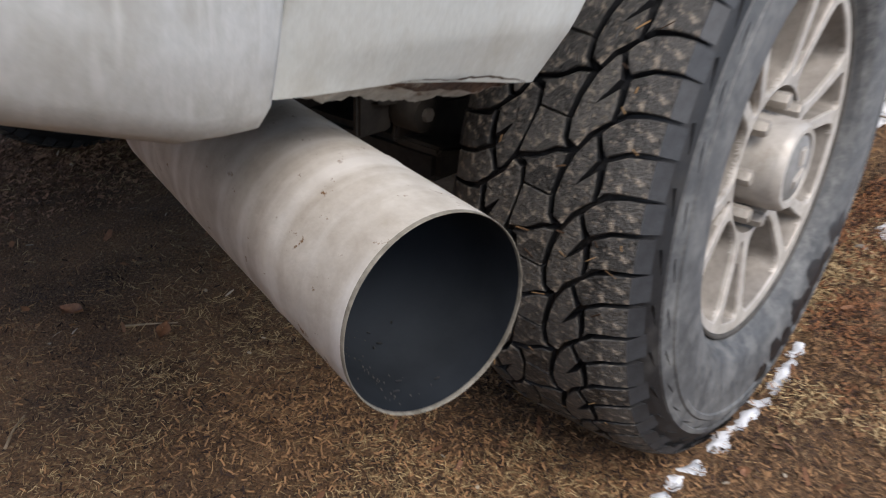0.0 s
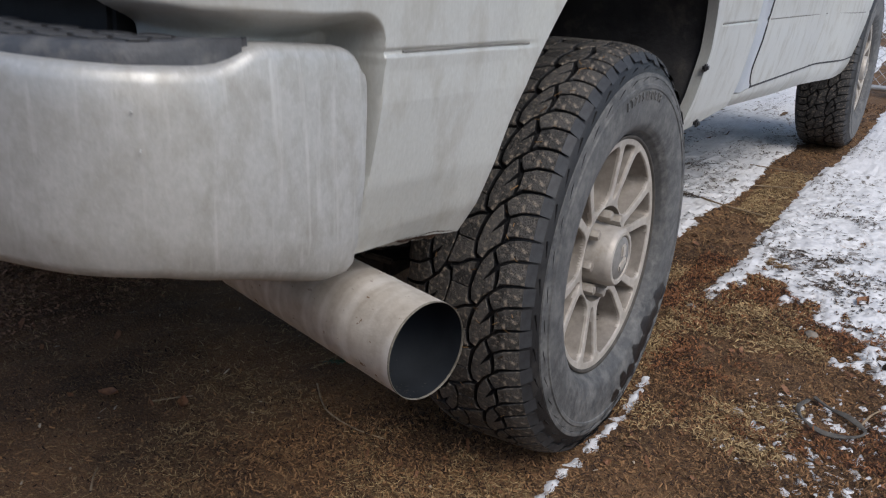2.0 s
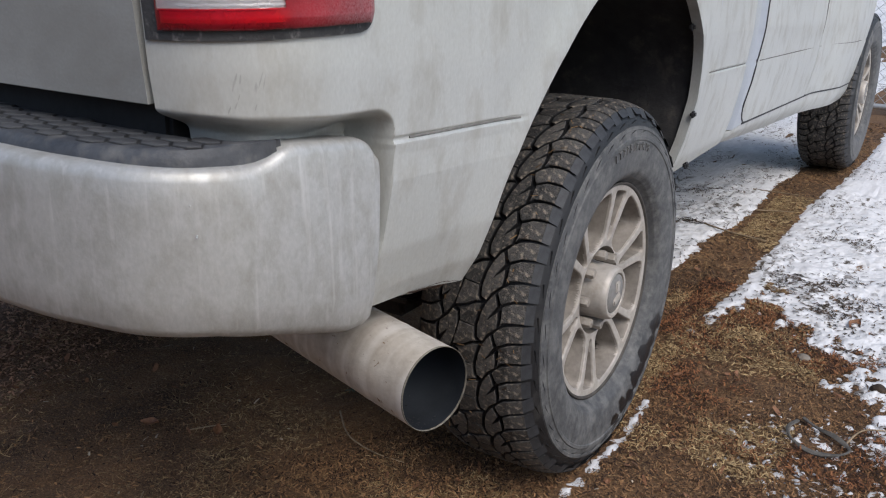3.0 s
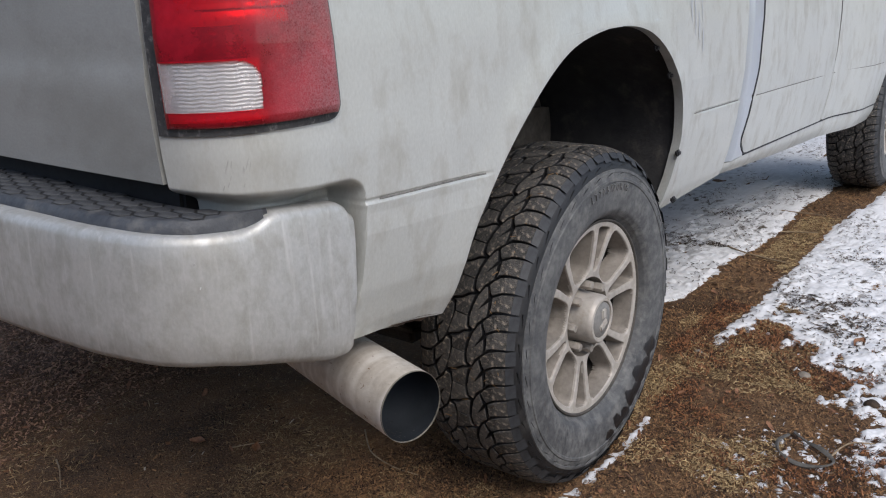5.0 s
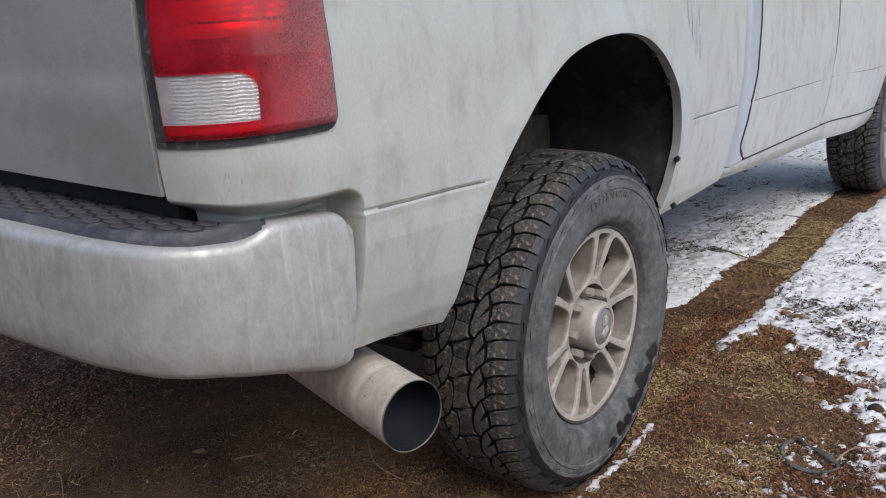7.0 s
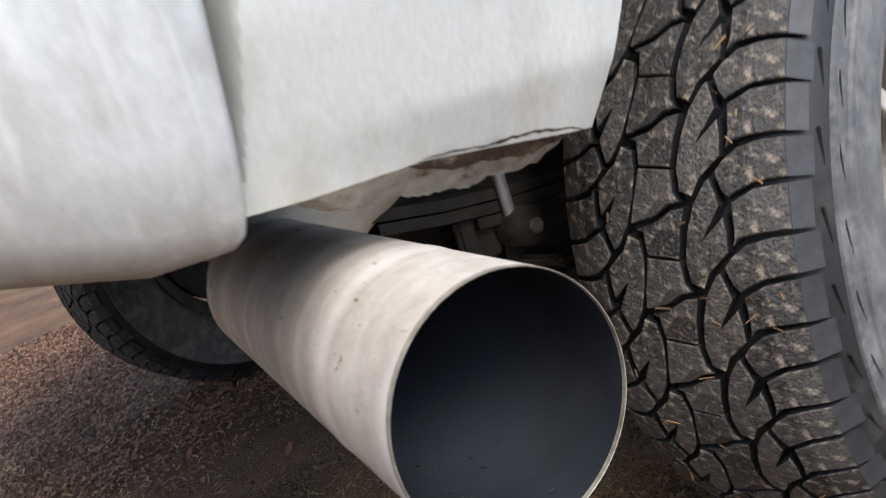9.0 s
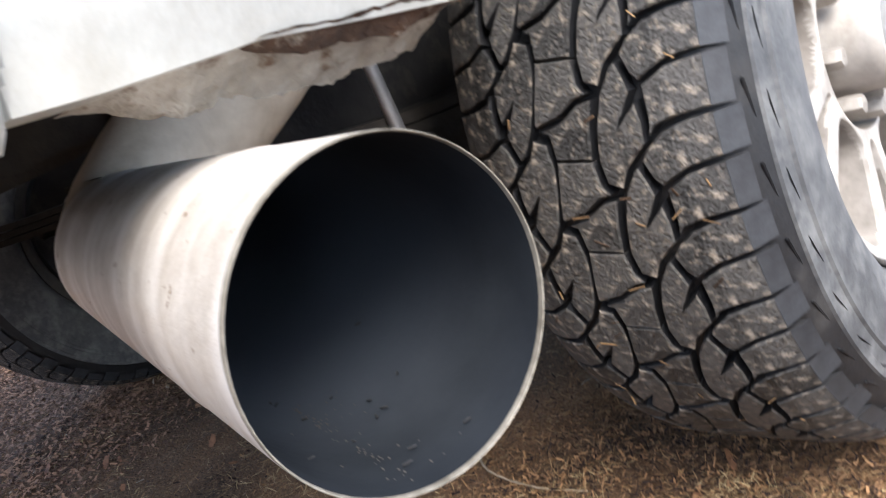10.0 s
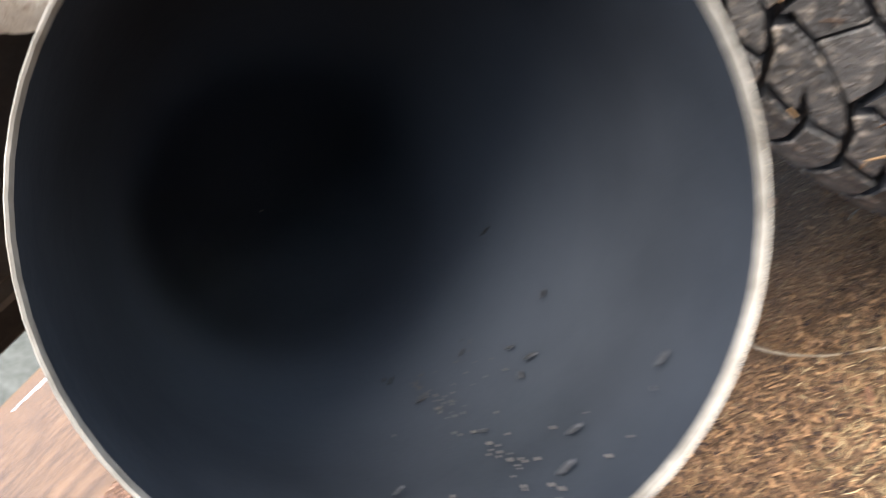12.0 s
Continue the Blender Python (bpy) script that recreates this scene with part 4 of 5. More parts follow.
        bmesh.ops.transform(bm, matrix=Matrix.Translation((0, 0.0826 * math.cos(a), 0.0826 * math.sin(a))), verts=bm.verts[:])
        part("lug_nut", bm, BRASSY, w)
    # brake drum behind the spokes
    disc = 0.165 if detailed else 0.200
    part("brake_disc", revolve([(-0.01, 0.04), (-0.01, disc), (-0.03, disc + 0.003), (-0.08, disc + 0.003)], 48), LINER, w, "dark dirty brake disc")
    return w


rear_wheel = wheel((0.866, 0.031, 0.4126), 0, "dusty alloy wheel with a worn all-terrain tyre", True)
wheel((0.875, 3.44, 0.425), 0, "front alloy wheel with a muddy all-terrain tyre", False)
wheel((-0.866, 0.031, 0.4126), 180, "alloy wheel with an all-terrain tyre, seen from inside", False)
wheel((-0.875, 3.44, 0.425), 180, "front alloy wheel with an all-terrain tyre", False)


def tyre_lettering(text, radius, start, height):
    """Raised characters round the sidewall, tops outward, reading clockwise as seen from outside."""
    bm = bmesh.new()
    a = start
    for ch in text:
        cu = bpy.data.curves.new("letter", "FONT")
        cu.body, cu.size, cu.extrude, cu.align_x = ch, height, 0.0012, "CENTER"
        ob = bpy.data.objects.new("letter", cu)
        me = ob.to_mesh()
        k = len(bm.verts)
        bm.from_mesh(me)
        bm.verts.ensure_lookup_table()
        t = radians(a)
        right, up = Vector((0, math.sin(t), -math.cos(t))), Vector((0, math.cos(t), math.sin(t)))
        m = Matrix(((0, 0, 1, 0.1375), (right.y, up.y, 0, up.y * radius), (right.z, up.z, 0, up.z * radius), (0, 0, 0, 1)))
        bmesh.ops.transform(bm, matrix=m, verts=bm.verts[k:])
        ob.to_mesh_clear()
        bpy.data.objects.remove(ob)
        bpy.data.curves.remove(cu)
        a -= math.degrees(height * (0.42 if ch in "/1" else 0.62) / radius) + 0.6
    return part("lettering", bm, PALE_RUBBER, rear_wheel, "raised size lettering on the tyre")


PALE_RUBBER = material("scuffed_lettering", (0.085, 0.086, 0.088), (0.15, 0.15, 0.148), rough=0.8, grain=80, stain=20)
tyre_lettering("LT275/70R18", 0.318, 103, 0.024)


def wet_smears():
    """Dark wet smears that the soil left on the lower sidewall."""
    rng = np.random.default_rng(31)
    rr, xx = [r for _, r in SIDE], [x for x, _ in SIDE]
    for deg, r0, r1, wide in ((-31, 0.285, 0.345, 4.2), (-39, 0.300, 0.346, 3.6), (-46, 0.272, 0.344, 4.4), (-53, 0.300, 0.350, 3.8), (-60, 0.280, 0.348, 3.6), (-67, 0.305, 0.350, 3.2), (-74, 0.295, 0.352, 4.0), (-82, 0.315, 0.354, 3.6)):
        seed = int(rng.integers(1, 900))
        rows = []
        for v in np.linspace(0, 1, 14):
            r = r0 + (r1 - r0) * v
            mid = deg + 2.5 * (float(rough_field(v * 3, 0.5, 1.0, 3, seed)) - 0.5) - 3 * (1 - v)
            half = wide * (0.15 + 0.85 * math.sin(math.pi * (0.1 + 0.85 * v)) ** 0.8) * (0.45 + 1.1 * float(rough_field(v * 5, 2.5, 1.0, 3, seed + 7)))
            rows.append([(float(np.interp(r, rr, xx)) + 0.0007 - 0.0006 * q * q, r * math.cos(radians(mid + half * q)), r * math.sin(radians(mid + half * q))) for q in (-1, -0.5, 0, 0.5, 1)])
        part("wet_smear", grid_mesh(rows), WET, rear_wheel, "dark wet smear on the sidewall")


wet_smears()

# ---- tail light ----
def light_patch(s0, s1, z0, z1, lift, ns=24, nz=24, dome=0.0, skip=None, wave=None):
    """A patch laid over the body side, lifted off it; s runs round the corner from the tailgate gap, z up."""
    rows = []
    for z in np.linspace(z0, z1, nz):
        row = []
        a, b = gap_s(z) + s0, s1(z)
        for s in np.linspace(a, b, ns):
            u, v = (s - a) / (b - a), (z - z0) / (z1 - z0)
            edge = min(u, 1 - u) * (b - a), min(v, 1 - v) * (z1 - z0)
            d = lift + dome * min(1.0, edge[0] / 0.012) ** 0.5 * min(1.0, edge[1] / 0.012) ** 0.5
            if wave:
                d += wave(s, z)
            x, y, nx, ny = plan_at(s)
            t = tuck(z, y)
            row.append((x + nx * (t + d), y + ny * (t + d), z))
        rows.append(row)
    bm = grid_mesh(rows)
    if skip:
        gone = [f for f in bm.faces if skip(f.calc_center_median())]
        bmesh.ops.delete(bm, geom=gone, context="FACES")
    return bm


LIGHT_LOW, LIGHT_TOP = 1.031, 1.425
S_OUT = s_of_y(-0.817)


def light_edge(z):
    # rounded lower corner, leaning edge above
    r = 0.026
    return S_OUT - 0.09 * (z - LIGHT_LOW) - (r - math.sqrt(max(r * r - max(r - (z - LIGHT_LOW), 0) ** 2, 0)))


tail_light = new("tail_light")
tail_light.parent = truck
tagged(tail_light, "red tail light with a clear reversing lens, filmed with road dust")
part("housing", light_patch(0.004, light_edge, LIGHT_LOW, LIGHT_TOP, 0.0035, 30, 140), HOUSING, tail_light, "black lamp housing")
RZ0, RZ1, RS0 = 1.064, 1.128, 0.028
RS1 = 0.183


FINE_S = np.linspace(0, 0.35, 1700)
FINE = np.c_[np.interp(FINE_S, PLAN_S, PLAN[:, 0]), np.interp(FINE_S, PLAN_S, PLAN[:, 1])]


def reverse_edge(z):
    r = 0.026
    return RS1 - r + math.sqrt(max(r * r - max(z - (RZ1 - r), 0) ** 2, 0))


def in_reverse(c):
    k = int(np.argmin((FINE[:, 0] - c.x) ** 2 + (FINE[:, 1] - c.y) ** 2))
    return gap_s(c.z) + RS0 < FINE_S[k] < reverse_edge(c.z) - 0.0008 and RZ0 < c.z < RZ1


part("reflector", light_patch(0.030, lambda z: light_edge(z) - 0.060, 1.193, LIGHT_TOP - 0.02, 0.0040, 110, 150,
                              wave=lambda s, z: 0.0022 * abs(math.sin(s * 95 + 1.2 * math.sin(z * 45))) + 0.0006 * abs(math.sin(z * 330))), REFLECTOR, tail_light, "silvery fluted reflector")
part("reflector_lip", light_patch(0.034, lambda z: light_edge(z) - 0.074, 1.172, 1.190, 0.0052, 60, 10,
                                  wave=lambda s, z: 0.0018 * math.sin((z - 1.172) / 0.018 * math.pi) + 0.0012 * math.sin(s * 38)), REFLECTOR, tail_light, "bright lower lip of the reflector")
part("reflector_strip", light_patch(0.026, lambda z: light_edge(z) - 0.12, LIGHT_LOW + 0.018, LIGHT_LOW + 0.030, 0.0052, 30, 8), REFLECTOR, tail_light)
part("reverse_reflector", light_patch(RS0 - 0.004, lambda z: RS1, RZ0 - 0.002, RZ1 + 0.002, 0.0056, 24, 12, wave=lambda s, z: (0.0020 * abs(math.sin(s * 44)) + 0.0010 * abs(math.sin(s * 150 + z * 40))) * ease(0.07, 0.09, s)), REFLECTOR, tail_light)
part("red_lens", light_patch(0.023, lambda z: light_edge(z) - 0.006, LIGHT_LOW + 0.011, LIGHT_TOP - 0.01, 0.0075, 180, 320, dome=0.007, skip=in_reverse), RED_LENS, tail_light, "dusty red plastic lens")
part("reverse_lens", light_patch(RS0, reverse_edge, RZ0 - 0.001, RZ1 + 0.001, 0.0125, 40, 200, wave=lambda s, z: 0.0005 * math.sin(z * 1250 + 0.8 * math.sin(s * 260)) * (1 if s > 0.085 else 0.0)), CLEAR_LENS, tail_light,
     "clear ribbed reversing lens")


# ---- rust along the bottom of the bed side ----
def lower_flange():
    """The folded lip under the bed side, crusted with dirt, its edge ragged."""
    rows = []
    for k, y in enumerate(np.linspace(-0.748, -0.548, 170)):
        low, s = bed_low(y), s_of_y(y)
        down = 0.003 + 0.006 * ease(-0.748, -0.70, y) + 0.012 * ease(-0.75, -0.68, y) * (0.3 + 1.4 * float(rough_field(y, 7.7, 60, 5, 9)))
        row = []
        for v in np.linspace(0, 1, 12):
            x, yy, _ = side_point(s, max(low, 0.6))
            row.append((x - 0.007 - 0.034 * v + 0.011 * (float(rough_field(y, v * 0.03, 80, 4, 13)) - 0.5) * min(1, 4 * v), yy, low + 0.002 - down * v))
        rows.append(row)
    part("lower_flange", grid_mesh(rows), LIP, truck, "dirt-crusted folded flange under the bed side")
    rows = []
    for k, y in enumerate(np.linspace(-0.675, -0.545, 60)):
        f = math.sin(math.pi * k / 59) ** 0.6
        low, s = bed_low(y), s_of_y(y)
        up = f * (0.0005 + 0.008 * float(rough_field(y, 3.1, 40, 4, 5)))
        down = f * (0.005 + 0.008 * float(rough_field(y, 9.1, 50, 3, 6)))
        row = []
        for v in np.linspace(0, 1, 6):
            z = low + up - (up + down) * v
            x, yy, _ = side_point(s, max(z, low))
            row.append((x + 0.0014 - 0.012 * v + 0.003 * (float(rough_field(y, v, 90, 3, 23)) - 0.4), yy, z))
        rows.append(row)
    part("rust_patch", grid_mesh(rows), RUST, truck, "brown flaking rust patch")


lower_flange()


# ---- wheel well ----
def wheel_well():
    pts = [(y * 1.02 + 0.002, z + 0.012) for y, z in ARCH[6:-2:3]]
    rows = []
    for y, z in pts:
        edge = side_point(s_of_y(y), z)[0] - 0.014
        rows.append([(edge, y, z), (0.925, y, z + 0.004), (0.86, y * 1.01, z + 0.006), (0.74, y, z), (0.56, y * 0.98, z - 0.01)])
    return part("wheel_well_liner", grid_mesh(rows), LINER, truck, "black plastic wheel well liner")


wheel_well()
bm = bmesh.new()
box(bm, (0.02, 1.2, 0.66), Matrix.Translation((0.50, 0.08, 0.80)), 0.004)
part("inner_wall", bm, LINER, truck)
bm = bmesh.new()
box(bm, (0.05, 0.44, 0.20), pose(0.585, 0.43, 0.765, -6, 0, 0), 0.024)
box(bm, (0.03, 0.20, 0.05), pose(0.60, 0.34, 0.70, -6, 0, 0), 0.012)
part("wheelhouse_bracket", bm, MUD, truck, "mud-caked bracket above the axle")
for k in (80, 89, 106, 115):
    y, z = ARCH[k]
    bm = bmesh.new()
    box(bm, (0.012, 0.020, 0.016), Matrix.Translation((0.978, y - 0.006, z)), 0.004)
    part("liner_clip", bm, BLACK, truck)


# ---- exhaust behind the tip, suspension and chassis ----
part("exhaust_bend", tube(BEND, 0.061, 28, ends=False), TAN_PIPE, truck, "dull tan exhaust bend", placed=True)
part("shock_rod", tube([(0.612, -0.312, 0.82), (0.618, -0.311, 0.62), (0.620, -0.309, 0.490)], 0.0075, 12), STEEL, truck, "thin grey shock absorber rod", placed=True)
bm = revolve([(-0.022, 0.008), (-0.022, 0.021), (-0.018, 0.024), (0.018, 0.024), (0.022, 0.021), (0.022, 0.008)], 24)
bmesh.ops.transform(bm, matrix=Matrix.Translation((0.622, -0.300, 0.474)), verts=bm.verts[:])
part("shock_eye", bm, CHASSIS, truck, "dirty rubber-bushed shock eye", placed=True)
bm = revolve([(0.0, 0.0005), (0.0, 0.009), (-0.012, 0.009), (-0.05, 0.007)], 6)
bmesh.ops.transform(bm, matrix=Matrix.Translation((0.650, -0.300, 0.474)), verts=bm.verts[:])
part("shock_bolt", bm, BRASSY, truck, placed=True)
bm = bmesh.new()
box(bm, (0.012, 0.21, 0.075), pose(0.602, -0.205, 0.448, -12, 0, 0), 0.004)
box(bm, (0.075, 0.21, 0.012), pose(0.635, -0.205, 0.412, -12, 0, 0), 0.004)
box(bm, (0.012, 0.06, 0.06), pose(0.596, -0.345, 0.478, 0, 0, 0), 0.004)
part("shock_bracket", bm, CHASSIS, truck, "dark dirty bracket from the axle to the shock", placed=True)
part("brake_hose", tube(curve_points([(0.60, -0.20, 0.80), (0.61, -0.17, 0.70), (0.63, -0.15, 0.60), (0.64, -0.10, 0.50)], 16), 0.006, 8), BLACK, truck, placed=True)
bm = bmesh.new()
box(bm, (0.50, 0.16, 0.05), Matrix.Translation((0.33, -0.12, 0.36)), 0.01)
part("axle_plate", bm, CHASSIS, truck, placed=True)
for side in (1, -1):
    bm = bmesh.new()
    box(bm, (0.09, 5.0, 0.16), Matrix.Translation((0.44 * side, 1.55, 0.70)), 0.01)
    part("frame_rail", bm, CHASSIS, truck)
    bm = bmesh.new()
    for k in range(4):
        half = 0.62 - 0.13 * k
        pts = [(0.585 * side, y, 0.50 - 0.014 * k + 0.10 * (y / 0.62) ** 2) for y in np.linspace(-half, half, 12)]
        rows = [[(x - 0.032, y, z + 0.006), (x + 0.032, y, z + 0.006), (x + 0.032, y, z - 0.006), (x - 0.032, y, z - 0.006), (x - 0.032, y, z + 0.006)] for x, y, z in pts]
        g = grid_mesh(rows)
        me = bpy.data.meshes.new("scratch")
        g.to_mesh(me)
        g.free()
        bm.from_mesh(me)
        bpy.data.meshes.remove(me)
    part("leaf_spring", bm, CHASSIS, truck, "mud-brown leaf spring")
part("rear_axle", tube([(x, 0.022, 0.42) for x in (-0.74, -0.2, -0.10, 0.10, 0.2, 0.74)], [0.045, 0.05, 0.14, 0.14, 0.05, 0.045], 20), CHASSIS, truck, "dirty rear axle")
part("front_axle", tube([(-0.82, 3.36, 0.42), (0.82, 3.36, 0.42)], 0.05, 16), CHASSIS, truck)
bm = bmesh.new()
box(bm, (1.58, 0.05, 0.12), Matrix.Translation((0, -0.955, 0.935)), 0.006)
part("bed_sill", bm, SEAM, truck, "dark rear bed sill")
bm = bmesh.new()
box(bm, (0.86, 0.09, 0.12), Matrix.Translation((0, -0.93, 0.74)), 0.01)
part("hitch_beam", bm, CHASSIS, truck, "dark hitch cross beam")
bm = tube([(0.80, -0.995, 0.716), (0.80, -0.995, 0.705)], [0.010, 0.006], 12)
part("bumper_bolt", bm, STEEL, truck)


# ---- bed, cab and nose ----
bm = bmesh.new()
box(bm, (1.02, 1.92, 0.04), Matrix.Translation((0, -0.04, 1.00)), 0.005)
for side in (1, -1):
    box(bm, (0.40, 0.40, 0.04), Matrix.Translation((0.70 * side, -0.78, 1.00)), 0.005)
    box(bm, (0.40, 0.42, 0.04), Matrix.Translation((0.70 * side, 0.70, 1.00)), 0.005)
    box(bm, (0.44, 1.10, 0.03), Matrix.Translation((0.72 * side, -0.05, 1.17)), 0.01)
    box(bm, (0.02, 1.86, 0.29), Matrix.Translation((0.91 * side, -0.03, 1.305)), 0.004)
part("bed_floor", bm, CHASSIS, truck)
bm = bmesh.new()
box(bm, (1.80, 0.03, 0.62), Matrix.Translation((0, 0.905, 1.15)), 0.005)
part("bed_front", bm, PAINT, truck)
for side in (1, -1):
    bm = bmesh.new()
    box(bm, (0.10, 1.86, 0.05), Matrix.Translation((0.90 * side, -0.01, 1.452)), 0.012)
    part("bed_rail", bm, BLACK, truck)


def sill_low(y):
    return float(np.interp(y, [0.92, 1.6, 2.3, 3.0], [0.568, 0.508, 0.455, 0.42]))


def seam_low(y):
    return float(np.interp(y, [1.0, 1.09, 2.18, 3.0], [0.625, 0.606, 0.545, 0.50]))


def cab_x(y, z):
    zz = z - rake(y)
    d = float(np.interp(zz, [0.52, 0.60, 0.64, 0.70, 0.80, 0.95, 1.1, 1.3, 1.45], [-0.105, -0.055, -0.040, -0.026, -0.010, 0.004, 0.006, -0.002, -0.02]))
    d += float(np.interp(zz, [0.835, 0.850, 0.854, 0.857, 0.860, 0.875], [0.0, 0.0012, -0.0022, -0.0022, 0.0, 0.0]))
    return 0.978 + d - 0.03 * ease(0.985, 0.935, y) + 0.055 * ease(2.2, 2.7, y)


def door_rear(z):
    return float(np.interp(z, [0.56, 0.612, 0.64, 0.67, 0.72, 0.87, 1.12, 1.45], [1.105, 1.088, 1.035, 1.018, 1.032, 1.064, 1.072, 1.075]))


def panel_between(y0, y1, z0, z1, name, mat, label="", nz=90, ny=40, inset=0.0):
    rows = []
    for v in np.linspace(0, 1, nz):
        row = []
        for u in np.linspace(0, 1, ny):
            zm = 0.6 + v * 0.85
            a, b = (f(zm) if callable(f) else f for f in (y0, y1))
            y = a + (b - a) * u
            lo, hi = (f(y) if callable(f) else f for f in (z0, z1))
            z = lo + (hi - lo) * v
            edge = min(u, 1 - u) * (b - a)
            row.append((cab_x(y, z) - inset - 0.004 * max(0, 1 - edge / 0.006), y, z))
        rows.append(row)
    bm = grid_mesh(rows)
    got = bmesh.ops.extrude_edge_only(bm, edges=[e for e in bm.edges if e.is_boundary])["geom"]
    for v in got:
        if isinstance(v, bmesh.types.BMVert):
            v.co.x -= 0.03
    return part(name, bm, mat, truck, label)


def arch_rear(z):
    return float(np.interp(z, [0.45, 0.55, 0.7, 0.85, 1.0, 1.06, 1.45], [2.92, 2.94, 2.99, 3.08, 3.20, 3.30, 3.35]))


# the corner's blue tint paints the sky's reflection into clean paint
panel_between(0.938, lambda z: door_rear(z) - 0.003, lambda y: 0.606, 1.45, "cab_corner", CLEAN_SKY_TINT, "cleaner silver cab corner, tinted blue for the sky it reflects")
panel_between(lambda z: door_rear(z) + 0.003, 2.122, lambda y: seam_low(y) + 0.004, 1.45, "door", PAINT, "dusty silver cab door with run marks")
panel_between(2.128, arch_rear, lambda y: seam_low(y) + 0.004, 1.45, "front_fender", PAINT, "dusty silver front fender")


def rocker():
    rows = []
    for y in np.linspace(0.94, 2.94, 60):
        hi, lo = seam_low(max(y, 1.09)) - 0.003, sill_low(y)
        rows.append([(cab_x(y, hi) - 0.002 - 0.030 * (1 - math.cos(v * 1.5)), y, hi + (lo - hi) * v) for v in np.linspace(0, 1, 8)] + [(0.80, y, lo + 0.01)])
    return part("rocker_panel", grid_mesh(rows), PAINT, truck)


rocker()
def seam(points, r=0.0042, mat=SEAM):
    part("seam", tube([(cab_x(y, z) - 0.0022, y, z) for y, z in points], r, 8), mat, truck)


seam([(door_rear(z), z) for z in np.linspace(0.615, 1.44, 50)])
seam([(y, seam_low(y) + 0.001) for y in np.linspace(1.09, 2.93, 60)])
seam([(2.125 - 0.02 * ease(1.0, 0.7, z), z) for z in np.linspace(0.80, 1.44, 30)], 0.0016, CREASE)
# thin dark tubes draw in the shade line of each crease
for y0, y1 in ((1.085, 2.115), (2.135, 2.86)):
    part("crease", tube([(cab_x(y, 0.8555 - 0.05 * y) + 0.0006, y, 0.8555 - 0.05 * y) for y in np.linspace(y0, y1, 40)], 0.0017, 6), CREASE, truck, "body crease with its shade line drawn in")
for y0, y1 in ((-0.735, -0.475), (0.535, 0.915)):
    part("crease", tube([Vector(side_point(s_of_y(y), 0.8555 - 0.05 * y)) for y in np.linspace(y0, y1, 40)], 0.0017, 6), CREASE, truck, "body crease with its shade line drawn in")
seam([(0.931, z) for z in np.linspace(0.61, 1.44, 30)], 0.006)
bm = bmesh.new()
box(bm, (1.70, 1.95, 0.10), Matrix.Translation((0, 1.96, 0.66)), 0.02)
part("cab_floor", bm, CHASSIS, truck)
# greenhouse and hood, plain
rows = []
for z, inset, back, front in ((1.44, 0.0, 0.96, 2.95), (1.50, 0.01, 0.96, 2.75), (1.92, 0.14, 1.10, 2.15), (1.97, 0.20, 1.18, 2.05)):
    w = 0.93 - inset
    rows.append([(-w, back, z), (w, back, z), (w, front, z), (-w, front, z), (-w, back, z)])
bm = grid_mesh(rows)
bm.faces.new([v for v in bm.verts if v.co.z > 1.96][:4])
part("greenhouse", bm, GLASS, truck, "dark cab windows")
bm = bmesh.new()
box(bm, (1.70, 1.9, 0.05), Matrix.Translation((0, 1.60 + 0.02, 1.985)), 0.02)
bmesh.ops.scale(bm, vec=(0.86, 0.48, 1.0), space=Matrix.Translation((0, -1.60, -1.985)), verts=bm.verts[:])
part("roof", bm, PAINT, truck)
bm = bmesh.new()
box(bm, (1.80, 1.36, 0.10), Matrix.Translation((0, 3.60, 1.36)), 0.04)
box(bm, (1.80, 0.10, 0.75), Matrix.Translation((0, 4.24, 0.98)), 0.04)
box(bm, (1.20, 1.2, 0.5), Matrix.Translation((0, 3.55, 1.05)), 0.04)
part("hood", bm, PAINT, truck)

# the far side, as the near one
for name in ("bed_side", "cab_corner", "door", "front_fender", "rocker_panel"):
    src = bpy.data.objects[name]
    bm = bmesh.new()
    bm.from_mesh(src.data)
    for v in bm.verts:
        v.co.x = -v.co.x
    bmesh.ops.reverse_faces(bm, faces=bm.faces[:])
    part(name, bm, src.data.materials[0], truck, placed=True)


